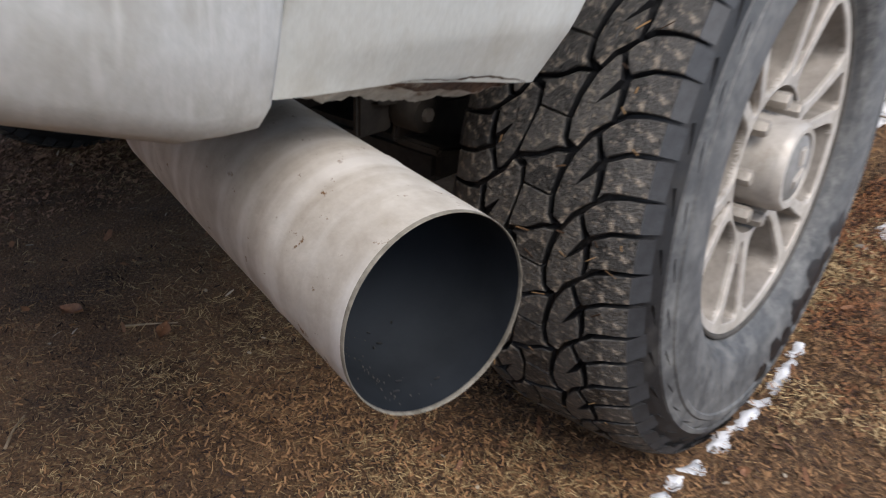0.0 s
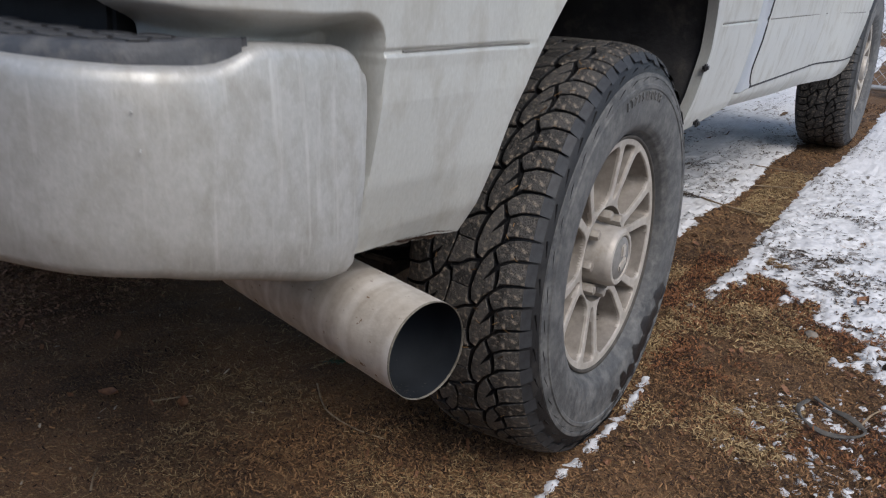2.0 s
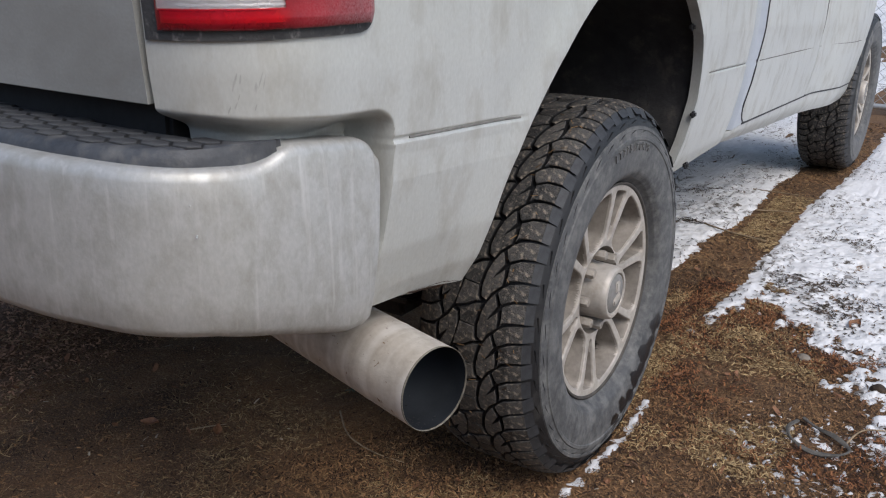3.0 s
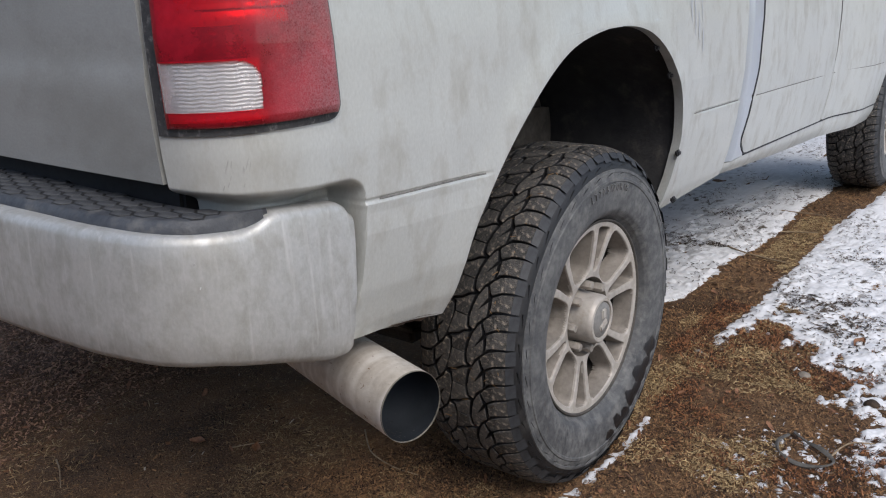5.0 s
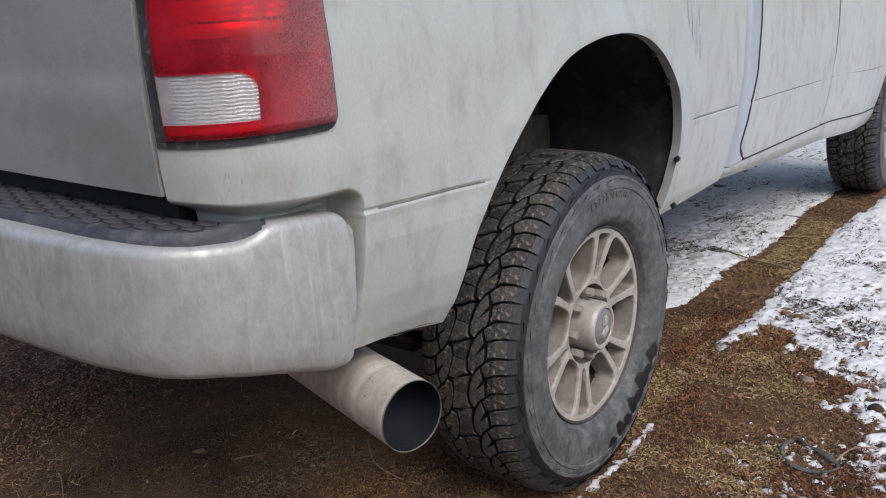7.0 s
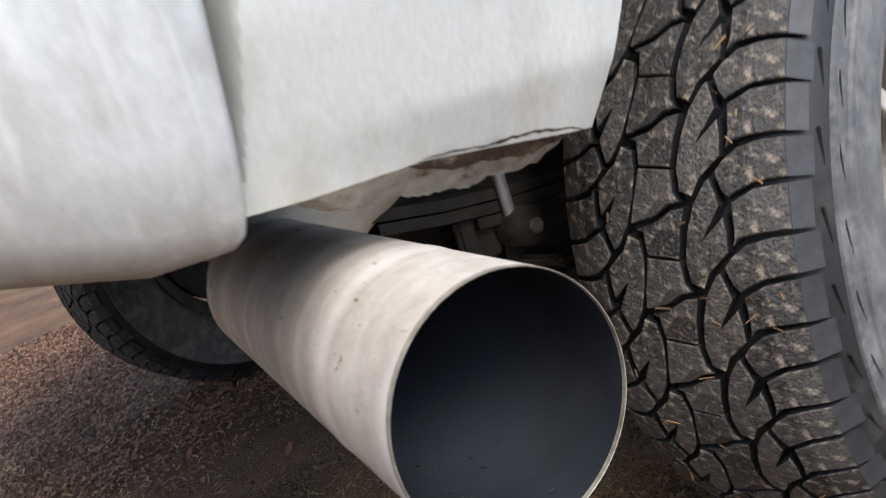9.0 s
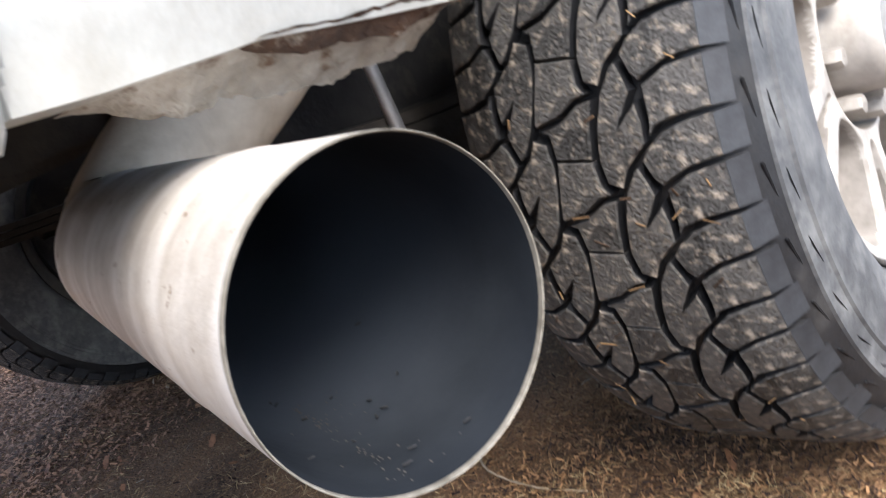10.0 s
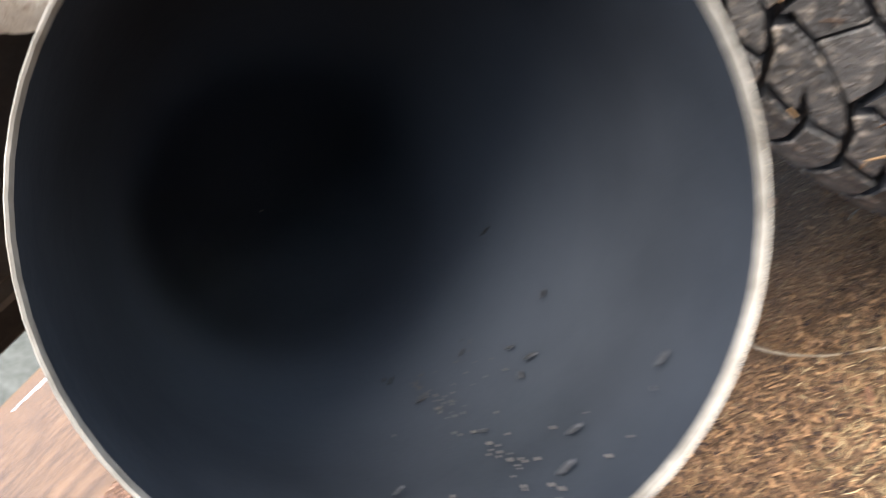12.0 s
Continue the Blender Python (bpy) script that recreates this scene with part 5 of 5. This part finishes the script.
# ---- hexagons of the step pad ----
def pad_cells():
    """Raised hexagons, each with a dark moulded rim."""
    def hexagon(grow, z):
        return [((0.0232 + grow) * u, (0.0118 + grow) * v, z) for u, v in ((1, 0), (0.52, 1), (-0.52, 1), (-1, 0), (-0.52, -1), (0.52, -1))]

    def ring_mesh(name, rings, mat, cap):
        bm = bmesh.new()
        loops = [[bm.verts.new(p) for p in r] for r in rings]
        for a, b in zip(loops[:-1], loops[1:]):
            for k in range(6):
                bm.faces.new((a[k], a[(k + 1) % 6], b[(k + 1) % 6], b[k]))
        if cap:
            bm.faces.new(loops[-1])
        bmesh.ops.recalc_face_normals(bm, faces=bm.faces[:])
        me = bpy.data.meshes.new(name)
        bm.to_mesh(me)
        bm.free()
        me.materials.append(mat)
        return me

    cell = ring_mesh("tread_cell", [hexagon(-0.0012, -0.001), hexagon(-0.0014, 0.0012), hexagon(-0.0022, 0.0016)], PAD_TOP, True)
    rim = ring_mesh("cell_rim", [hexagon(0.0010, -0.0005), hexagon(0.0010, 0.0004), hexagon(-0.0013, 0.0004)], SEAM, False)
    for i in range(23):
        for j in range(5):
            x = 0.893 - i * 0.0372
            y = -1.0545 + j * 0.0262 + (0.0131 if i % 2 == 0 else 0) - 0.010 * ease(0.86, 0.5, x)
            edge = float(np.interp(x + 0.010, PAD_FRONT[:, 0], PAD_FRONT[:, 1]))
            if y < edge + 0.0125 or y > pad_back(x) - 0.008:
                continue
            for me in (cell, rim):
                ob = new(me.name, me)
                ob.parent = pad
                ob.matrix_basis = Matrix.Translation((x, y, PAD_TOP_Z + 0.0002))


pad_cells()
for x, z in ((0.885, 0.868), (0.893, 0.835)):
    bm = tube([(x + 0.006, -1.046, z), (x - 0.01, -1.03, z)], 0.0009, 8)
    part("bumper_hole", bm, SCUFF, truck)


def scuffs():
    """Short dull scuff marks under the tail light."""
    rng = np.random.default_rng(77)
    for k in range(12):
        s0, z0 = float(rng.uniform(0.125, 0.165)), float(rng.uniform(0.958, 1.0))
        lean, L, w = float(rng.uniform(0.2, 0.9)), float(rng.uniform(0.003, 0.009)), float(rng.uniform(0.0004, 0.0011))
        rows = []
        for u in np.linspace(-1, 1, 5):
            row = []
            for v in (-1, 1):
                s, z = s0 + u * L * lean * 0.5 + v * w * (1 - 0.8 * u * u), z0 + u * L
                p = Vector(side_point(s, z))
                _, _, nx, ny = plan_at(s)
                row.append((p.x + nx * 0.0008, p.y + ny * 0.0008, p.z))
            rows.append(row)
        part("scuff", grid_mesh(rows), SCUFF, truck)


scuffs()


def door_runs():
    """Clean runs where water has drained down the dusty door from above."""
    rng = np.random.default_rng(8)
    for k in range(16):
        y0, low, w = float(rng.uniform(1.35, 2.05)), float(rng.uniform(1.05, 1.22)), float(rng.uniform(0.004, 0.012))
        rows = []
        for u in np.linspace(0, 1, 8):
            z = 1.44 + (low - 1.44) * u
            half = w * (1 - u) ** 0.5 + 0.0004
            rows.append([(cab_x(y0 + v * half, z) + 0.0009, y0 + v * half + 0.01 * u, z) for v in (-1, 0, 1)])
        part("drain_run", grid_mesh(rows), WIPED, truck, "greyish drained run in the dust")


door_runs()


def wiped_smears():
    """Bluish marks where a hand or cloth wiped the dust off the bed side."""
    rng = np.random.default_rng(5)
    for y0, z0, length, wide in ((0.47, 1.085, 0.050, 0.006), (0.50, 1.060, 0.040, 0.005), (0.535, 1.020, 0.035, 0.006), (0.44, 1.130, 0.060, 0.008), (0.52, 1.10, 0.03, 0.004)):
        rows = []
        for u in np.linspace(-1, 1, 9):
            w = wide * (1 - u * u) ** 0.5 * float(rng.uniform(0.6, 1.0)) + 0.0003
            row = []
            for v in (-1, 0, 1):
                p = Vector(side_point(s_of_y(y0 + v * w + 0.12 * u * length), z0 - u * length))
                row.append((p.x + 0.0009, p.y, p.z))
            rows.append(row)
        part("wiped_smear", grid_mesh(rows), WIPED, truck, "bluish wiped streak in the dust")


wiped_smears()

# ---- loose things on the ground ----
def litter(name, count, area, size, width, rise, mat, label, seed, lift=0.004, thin=None, single=False):
    rng = np.random.default_rng(seed)
    x = rng.uniform(area[0], area[1], count)
    y = rng.uniform(area[2], area[3], count)
    keep = snow_depth(x, y) < rng.uniform(-0.012, 0.005, count)
    if thin is not None:
        keep &= rng.uniform(0, 1, count) < thin(x, y)
    x, y = x[keep], y[keep]
    n = len(x)
    a = rng.uniform(0, 2 * np.pi, n)
    L = rng.uniform(size[0], size[1], n) / 2
    w = rng.uniform(width[0], width[1], n) / 2
    t = rng.uniform(-rise, rise, n)
    roll = rng.uniform(-0.6, 0.6, n)
    bend = rng.uniform(-0.25, 0.25, n) * L
    d = np.c_[np.cos(a) * np.cos(t), np.sin(a) * np.cos(t), np.sin(t)]
    side = np.c_[-np.sin(a) * np.cos(roll), np.cos(a) * np.cos(roll), np.sin(roll)]
    z = ground_height(x, y) + lift + np.abs(np.sin(t)) * L * 0.8
    c = np.c_[x, y, z]
    flat = np.c_[-np.sin(a), np.cos(a), np.zeros(n)]
    e0, e1 = c - d * L[:, None] + flat * bend[:, None], c + d * L[:, None] + flat * bend[:, None]
    s = side * w[:, None]
    verts = np.stack([e0 - s * 0.6, e0 + s * 0.6, c + s, e1 + s * 0.6, e1 - s * 0.6, c - s], 1).reshape(-1, 3)
    k = np.arange(n)[:, None] * 6
    faces = np.concatenate([k + [0, 5, 2, 1], k + [5, 4, 3, 2]], 0)
    if single:
        verts = np.stack([e0 - s * 0.8, e0 + s * 0.5, e1 + s * 0.9, e1 - s * 0.4], 1).reshape(-1, 3)
        faces = np.arange(n)[:, None] * 4 + [0, 3, 2, 1]
    me = bpy.data.meshes.new(name)
    me.from_pydata(verts.tolist(), [], faces.tolist())
    me.materials.append(mat)
    return tagged(new(name, me), label, "litter", kind="stuff")


NEAR = (-1.3, 1.9, -1.3, 1.6)
OPEN = (0.05, 1.75, -0.95, 1.35)


def patchy(x, y):
    cover = np.clip(0.5 + (rough_field(x, y, 2.6, 4, 91) - 0.5) * 5.0, 0.08, 1.0)
    return cover * np.interp(x, [0.55, 0.95], [0.45, 1.0])


def matted(x, y):
    wob = rough_field(x, y, 4, 4, 95) - 0.5
    return np.clip((x + wob * 0.9 - 0.28) / 0.55, 0, 1) * np.clip(0.75 + (rough_field(x, y, 3.5, 4, 97) - 0.5) * 3.0, 0.25, 1.0)


litter("needles", 80000, NEAR, (0.008, 0.036), (0.0006, 0.0014), 0.3, NEEDLE, "dry tan pine needles lying on the soil", 1, thin=patchy)
litter("needles", 95000, OPEN, (0.005, 0.022), (0.0005, 0.0012), 0.4, NEEDLE, "dry tan pine needles matted beside the wheel", 2, thin=matted)
litter("needles", 12000, (0.5, 1.4, 1.3, 4.2), (0.012, 0.046), (0.0010, 0.0022), 0.4, NEEDLE, "dry tan pine needles in the wheel track", 6)
litter("wood_chips", 70000, NEAR, (0.003, 0.015), (0.0015, 0.006), 0.55, CHIP, "brown bark and wood chips on the soil", 3, thin=patchy, single=True)
litter("wood_chips", 190000, OPEN, (0.003, 0.013), (0.0013, 0.0048), 0.65, CHIP, "brown bark chips matted beside the wheel", 7, lift=0.006, thin=matted, single=True)
litter("wood_chips", 16000, (0.5, 1.4, 1.3, 5.0), (0.005, 0.024), (0.002, 0.009), 0.5, CHIP, "brown chips in the wheel track", 4, single=True)
litter("dead_leaves", 1800, NEAR, (0.010, 0.030), (0.006, 0.016), 0.6, LEAF, "curled russet leaf scraps on the soil", 5, thin=lambda x, y: np.where(x > 0.7, 1.0, 0.12))
litter("wood_chips", 52000, (0.85, 1.6, 0.2, 1.3), (0.004, 0.016), (0.0013, 0.0042), 0.7, RED_BARK, "reddish shredded bark beside the wheel track", 21, lift=0.008,
       thin=lambda x, y: np.clip((rough_field(x, y, 4.5, 3, 101) - 0.44) * 6, 0, 1))
litter("straw", 60000, (0.80, 1.35, 0.0, 2.6), (0.005, 0.018), (0.0010, 0.0030), 0.4, STRAW, "bleached straw and needles in drifts", 22, lift=0.008,
       thin=lambda x, y: np.clip((rough_field(x, y, 3.8, 3, 103) - 0.46 + 0.12 * (np.abs(x - 1.0) < 0.09)) * 6, 0, 1))
litter("straw", 7000, (-1.2, 0.3, -1.0, 0.3), (0.008, 0.032), (0.0008, 0.0018), 0.35, STRAW, "bleached straw on the soil behind the truck", 23, lift=0.008,
       thin=lambda x, y: np.clip((rough_field(x, y, 3.2, 3, 105) - 0.48) * 6, 0, 1))
litter("straw", 30000, (0.05, 1.15, -1.05, -0.2), (0.004, 0.018), (0.0005, 0.0013), 0.35, STRAW, "bleached straw and needles beside the pipe", 25, lift=0.007,
       thin=lambda x, y: np.clip((rough_field(x, y, 4.2, 4, 107) - 0.42) * 5, 0, 1) * np.clip((x - 0.05) * 3, 0, 1))
litter("soil_crumbs", 90000, (-2.6, -0.30, -0.95, 0.9), (0.004, 0.016), (0.003, 0.009), 0.5, CRUMB, "reddish-brown crumbs of soil and bark", 24, lift=0.006,
       thin=lambda x, y: np.clip((-0.30 - x) * 3.0, 0, 1), single=True)
litter("pale_chips", 200, NEAR, (0.006, 0.020), (0.003, 0.008), 0.5, PALE, "pale dry wood chips on the soil", 8, lift=0.007)


def debris_on_snow():
    rng = np.random.default_rng(9)
    n = 34000
    x, y = rng.uniform(0.2, 3.2, n), rng.uniform(0.4, 6.0, n)
    keep = (snow_depth(x, y) > 0.005) & (rough_field(x, y, 5, 4, 81) > 0.52)
    x, y = x[keep], y[keep]
    # drifts of bark where the snow has melted thin
    drifts = [(1.06, 1.42, 0.07), (1.20, 1.48, 0.06), (1.30, 1.30, 0.07), (1.22, 1.16, 0.06), (1.22, 2.0, 0.08), (1.45, 0.95, 0.10), (0.42, 1.95, 0.09), (0.60, 1.95, 0.05), (0.48, 2.45, 0.08), (1.55, 1.6, 0.10)]
    for dx, dy, wide in drifts:
        dx, dy = to_site(dx, dy)
        px, py = rng.normal(dx, wide * 1.2, 520), rng.normal(dy, wide * 0.8, 520)
        lying = (snow_depth(px, py) > -0.01) & (rough_field(px, py, 16, 3, 83) > 0.45)
        x, y = np.r_[x, px[lying]], np.r_[y, py[lying]]
    n = len(x)
    a = rng.uniform(0, 6.28, n)
    L, w = rng.uniform(0.005, 0.028, n) / 2, rng.uniform(0.002, 0.007, n) / 2
    z = snow_top(x, y) + 0.003
    d, s = np.c_[np.cos(a), np.sin(a), rng.uniform(-0.3, 0.3, n)], np.c_[-np.sin(a), np.cos(a), rng.uniform(-0.2, 0.2, n)]
    c = np.c_[x, y, z]
    verts = np.stack([c - d * L[:, None] - s * w[:, None] * 0.4, c - s * w[:, None], c + d * L[:, None], c + s * w[:, None]], 1).reshape(-1, 3)
    me = bpy.data.meshes.new("snow_debris")
    me.from_pydata(verts.tolist(), [], (np.arange(n)[:, None] * 4 + [0, 1, 2, 3]).tolist())
    me.materials.append(FLECK)
    tagged(new("snow_debris", me), "dark bark flecks scattered over the snow", "litter", kind="stuff")


debris_on_snow()


def twig(points, radius, label, mat=TWIG):
    points = [(*to_site(x, y), h) for x, y, h in points]
    pts = curve_points([(x, y, float(ground_height(x, y)) + 0.006 + h) for x, y, h in points], 14)
    n = len(pts)
    bm = tube(pts, [radius * (1.0 - 0.5 * k / n) for k in range(n)], 7)
    bmesh.ops.recalc_face_normals(bm, faces=bm.faces[:])
    sharpen(bm)
    me = bpy.data.meshes.new("twig")
    bm.to_mesh(me)
    bm.free()
    me.materials.append(mat)
    return tagged(new("twig", me), label, "twig", "twigs on the ground")


twig([(0.339, -0.145, 0), (0.401, -0.201, 0.006), (0.447, -0.235, 0.008), (0.529, -0.247, 0.004), (0.601, -0.238, 0)], 0.0024, "thin curved grey-brown twig lying on the needles")
twig([(0.24, -0.686, 0), (0.215, -0.66, 0.004), (0.197, -0.636, 0.002)], 0.0022, "short straight tan twig on the needles")
twig([(0.078, -0.403, 0), (0.105, -0.37, 0.004), (0.138, -0.34, 0.002)], 0.002, "short pale twig on dark soil under the bumper")
twig([(0.66, 1.93, 0.006), (0.78, 1.84, 0.008), (0.94, 1.813, 0.006)], 0.004, "long tan twig across the wheel track")
twig([(0.80, 2.25, 0.005), (0.95, 2.30, 0.006)], 0.003, "pale straight twig across the wheel track")
twig([(0.70, 2.62, 0.005), (0.92, 2.60, 0.006)], 0.003, "thin pale twig across the wheel track")
twig([(-0.295, -0.703, 0), (-0.21, -0.74, 0.01), (-0.155, -0.772, 0)], 0.0026, "bent brown twig behind the bumper")
twig([(1.437, 0.373, 0.004), (1.473, 0.46, 0.008), (1.522, 0.50, 0.004)], 0.003, "forked tan twig beside the grey strap")


def fir_sprig(x, y):
    """A small green sprig: a thin stem with rows of short needles."""
    rng = np.random.default_rng(14)
    base = float(ground_height(x, y)) + 0.006
    sprig = thing("fir_sprig", "small green fir sprig lying on brown needles", "sprig", at=(x, y, base))
    part("stem", tube([(-0.024, -0.010, 0), (0.0, 0.0, 0.004), (0.026, 0.006, 0.006)], 0.0011, 6), TWIG, sprig)
    bm = bmesh.new()
    for k in range(46):
        u = float(rng.uniform(-1, 1))
        side = 1 if k % 2 else -1
        a = Vector((0.025 * u, 0.008 * u, 0.004 + 0.002 * u))
        d = Vector((0.35, side * 1.0, float(rng.uniform(-0.1, 0.7)))).normalized() * float(rng.uniform(0.010, 0.017))
        tube([a, a + d * 0.6, a + d], [0.0009, 0.0009, 0.0003], 5, bm)
    part("needles", bm, GREEN, sprig, "short green needles", kind="stuff")


fir_sprig(0.311, -0.053)


def strap_loop():
    c = [(1.325, 0.44), (1.312, 0.39), (1.33, 0.335), (1.385, 0.305), (1.44, 0.325), (1.455, 0.36), (1.42, 0.395), (1.37, 0.43), (1.335, 0.455)]
    c = [to_site(x, y) for x, y in c]
    pts = curve_points([(x, y, float(ground_height(x, y)) + 0.014) for x, y in c], 48)
    rows = []
    for k, p in enumerate(pts):
        d = pts[min(k + 1, 47)] - pts[max(k - 1, 0)]
        d /= np.linalg.norm(d)
        s = np.array([-d[1], d[0], 0.0])
        u = np.array([0, 0, 1.0])
        w, h = 0.0045 + 0.0018 * math.sin(k * 0.4), 0.004
        tilt = 0.7 * math.sin(k * 0.13)
        a, b = s * math.cos(tilt) + u * math.sin(tilt), u * math.cos(tilt) - s * math.sin(tilt)
        rows.append([tuple(p + a * w * i + b * h * j) for i, j in ((-1, -0.4), (-1, 0.4), (0, 0.7), (1, 0.4), (1, -0.4), (-1, -0.4))])
    bm = grid_mesh(rows)
    bmesh.ops.recalc_face_normals(bm, faces=bm.faces[:])
    sharpen(bm)
    me = bpy.data.meshes.new("strap")
    bm.to_mesh(me)
    bm.free()
    me.materials.append(STRAP)
    tagged(new("strap", me), "loop of weathered grey strap on snowy soil", "strap")


strap_loop()


def stone(x, y, size, label, mat=STONE):
    x, y = to_site(x, y)
    bm = bmesh.new()
    bmesh.ops.create_icosphere(bm, subdivisions=3, radius=1.0)
    for v in bm.verts:
        v.co *= 1 + 0.18 * (noise.noise(v.co * 1.3 + Vector((x * 7, y * 5, 0))))
        v.co = Vector((v.co.x * size, v.co.y * size * 0.8, v.co.z * size * 0.62))
    sharpen(bm, 80)
    me = bpy.data.meshes.new("stone")
    bm.to_mesh(me)
    bm.free()
    me.materials.append(mat)
    ob = new("stone", me)
    ob.location = (x, y, float(ground_height(x, y)) + size * 0.35)
    tagged(ob, label, "stone", "stones on the ground")


stone(1.270, 0.81, 0.021, "smooth grey-brown pebble at the edge of the snow")
stone(0.94, 0.814, 0.014, "pale pinkish stone among red leaves")
stone(1.475, 0.709, 0.022, "dark wet pebble on thin snow", LUMP)


def leaf(x, y, size, turn, label):
    x, y = to_site(x, y)
    rows = []
    for u in np.linspace(-1, 1, 9):
        w = (1 - abs(u) ** 1.7) * 0.55 + 0.02
        rows.append([(u * size, v * w * size, size * 0.25 * (v * v) + 0.12 * size * u * u) for v in np.linspace(-1, 1, 7)])
    bm = grid_mesh(rows)
    sharpen(bm)
    me = bpy.data.meshes.new("leaf")
    bm.to_mesh(me)
    bm.free()
    me.materials.append(LEAF)
    ob = new("leaf", me)
    ob.matrix_world = pose(x, y, float(ground_height(x, y)) + 0.006, 12, -8, turn)
    tagged(ob, label, "leaf", "leaves on the ground")


leaf(1.0, 0.525, 0.020, 30, "curled orange-red leaf on brown needles")
leaf(0.99, 0.71, 0.018, 110, "dull red leaf among brown needles")
leaf(1.14, 0.72, 0.016, 200, "small russet leaf among brown needles")
leaf(1.36, 1.12, 0.030, 70, "russet leaf at the edge of the snow")
leaf(0.138, -0.37, 0.022, 130, "brown curled leaf on dark soil")
leaf(-0.02, -0.44, 0.026, 20, "pale dry leaf under the bumper")


# ---- chain-link fence and unseen backdrop ----
fence = thing("chain_link_fence", "grey chain-link fence standing in the snow", "fence")
FY = 5.4
for k in range(4):
    x = 1.6 + 2.4 * k
    part("post", tube([(x, FY, -0.2), (x, FY, 1.5)], 0.028, 12), STEEL, fence)
part("bottom_rail", tube([(0.3, FY, 0.06), (9.0, FY, 0.06)], 0.021, 12), STEEL, fence)
part("top_rail", tube([(0.3, FY, 1.46), (9.0, FY, 1.46)], 0.021, 12), STEEL, fence)


def wire_mesh():
    bm = bmesh.new()
    step, h = 0.075, 1.36
    for k in range(-19, 116):
        for sgn in (1, -1):
            x0 = 0.3 + k * step
            a, b = Vector((x0, FY + 0.003 * sgn, 0.08)), Vector((x0 + h, FY + 0.003 * sgn, 0.08 + h))
            if sgn < 0:
                a, b = Vector((x0 + h, a.y, a.z)), Vector((x0, b.y, b.z))
            t0, t1 = 0.0, 1.0
            lo, hi = 0.3, 9.0
            dx = b.x - a.x
            ta, tb = (lo - a.x) / dx, (hi - a.x) / dx
            t0, t1 = max(t0, min(ta, tb)), min(t1, max(ta, tb))
            if t1 - t0 > 0.02:
                tube([a.lerp(b, t0), a.lerp(b, t1)], 0.0022, 4, bm, ends=False)
    return part("wire_mesh", bm, STEEL, fence, "woven diamond wire mesh", normals=False)


wire_mesh()


def woods(name, points, height, seed):
    """An unseen plain dark bank far off, added to dim the sky, with an uneven top."""
    rows = [[], []]
    line = curve_points(points, 240)
    for k, (x, y) in enumerate(line):
        rows[0].append((x, y, -0.5))
        rows[1].append((x, y, height * (0.75 + 0.5 * float(rough_field(k * 0.11, 0.3, 1.0, 4, seed)))))
    bm = grid_mesh(rows)
    sharpen(bm)
    me = bpy.data.meshes.new(name)
    bm.to_mesh(me)
    bm.free()
    me.materials.append(BACKDROP_DARK)
    tagged(new(name, me), "unseen dark bank added far off to cut the sky", "woods", kind="structure")


# added out of view, behind and to the left, to block low sky light
woods("backdrop", [(-30, 90), (-55, 50), (-60, 5), (-45, -30), (-16, -44), (16, -44), (45, -32), (60, -8)], 11, 3)
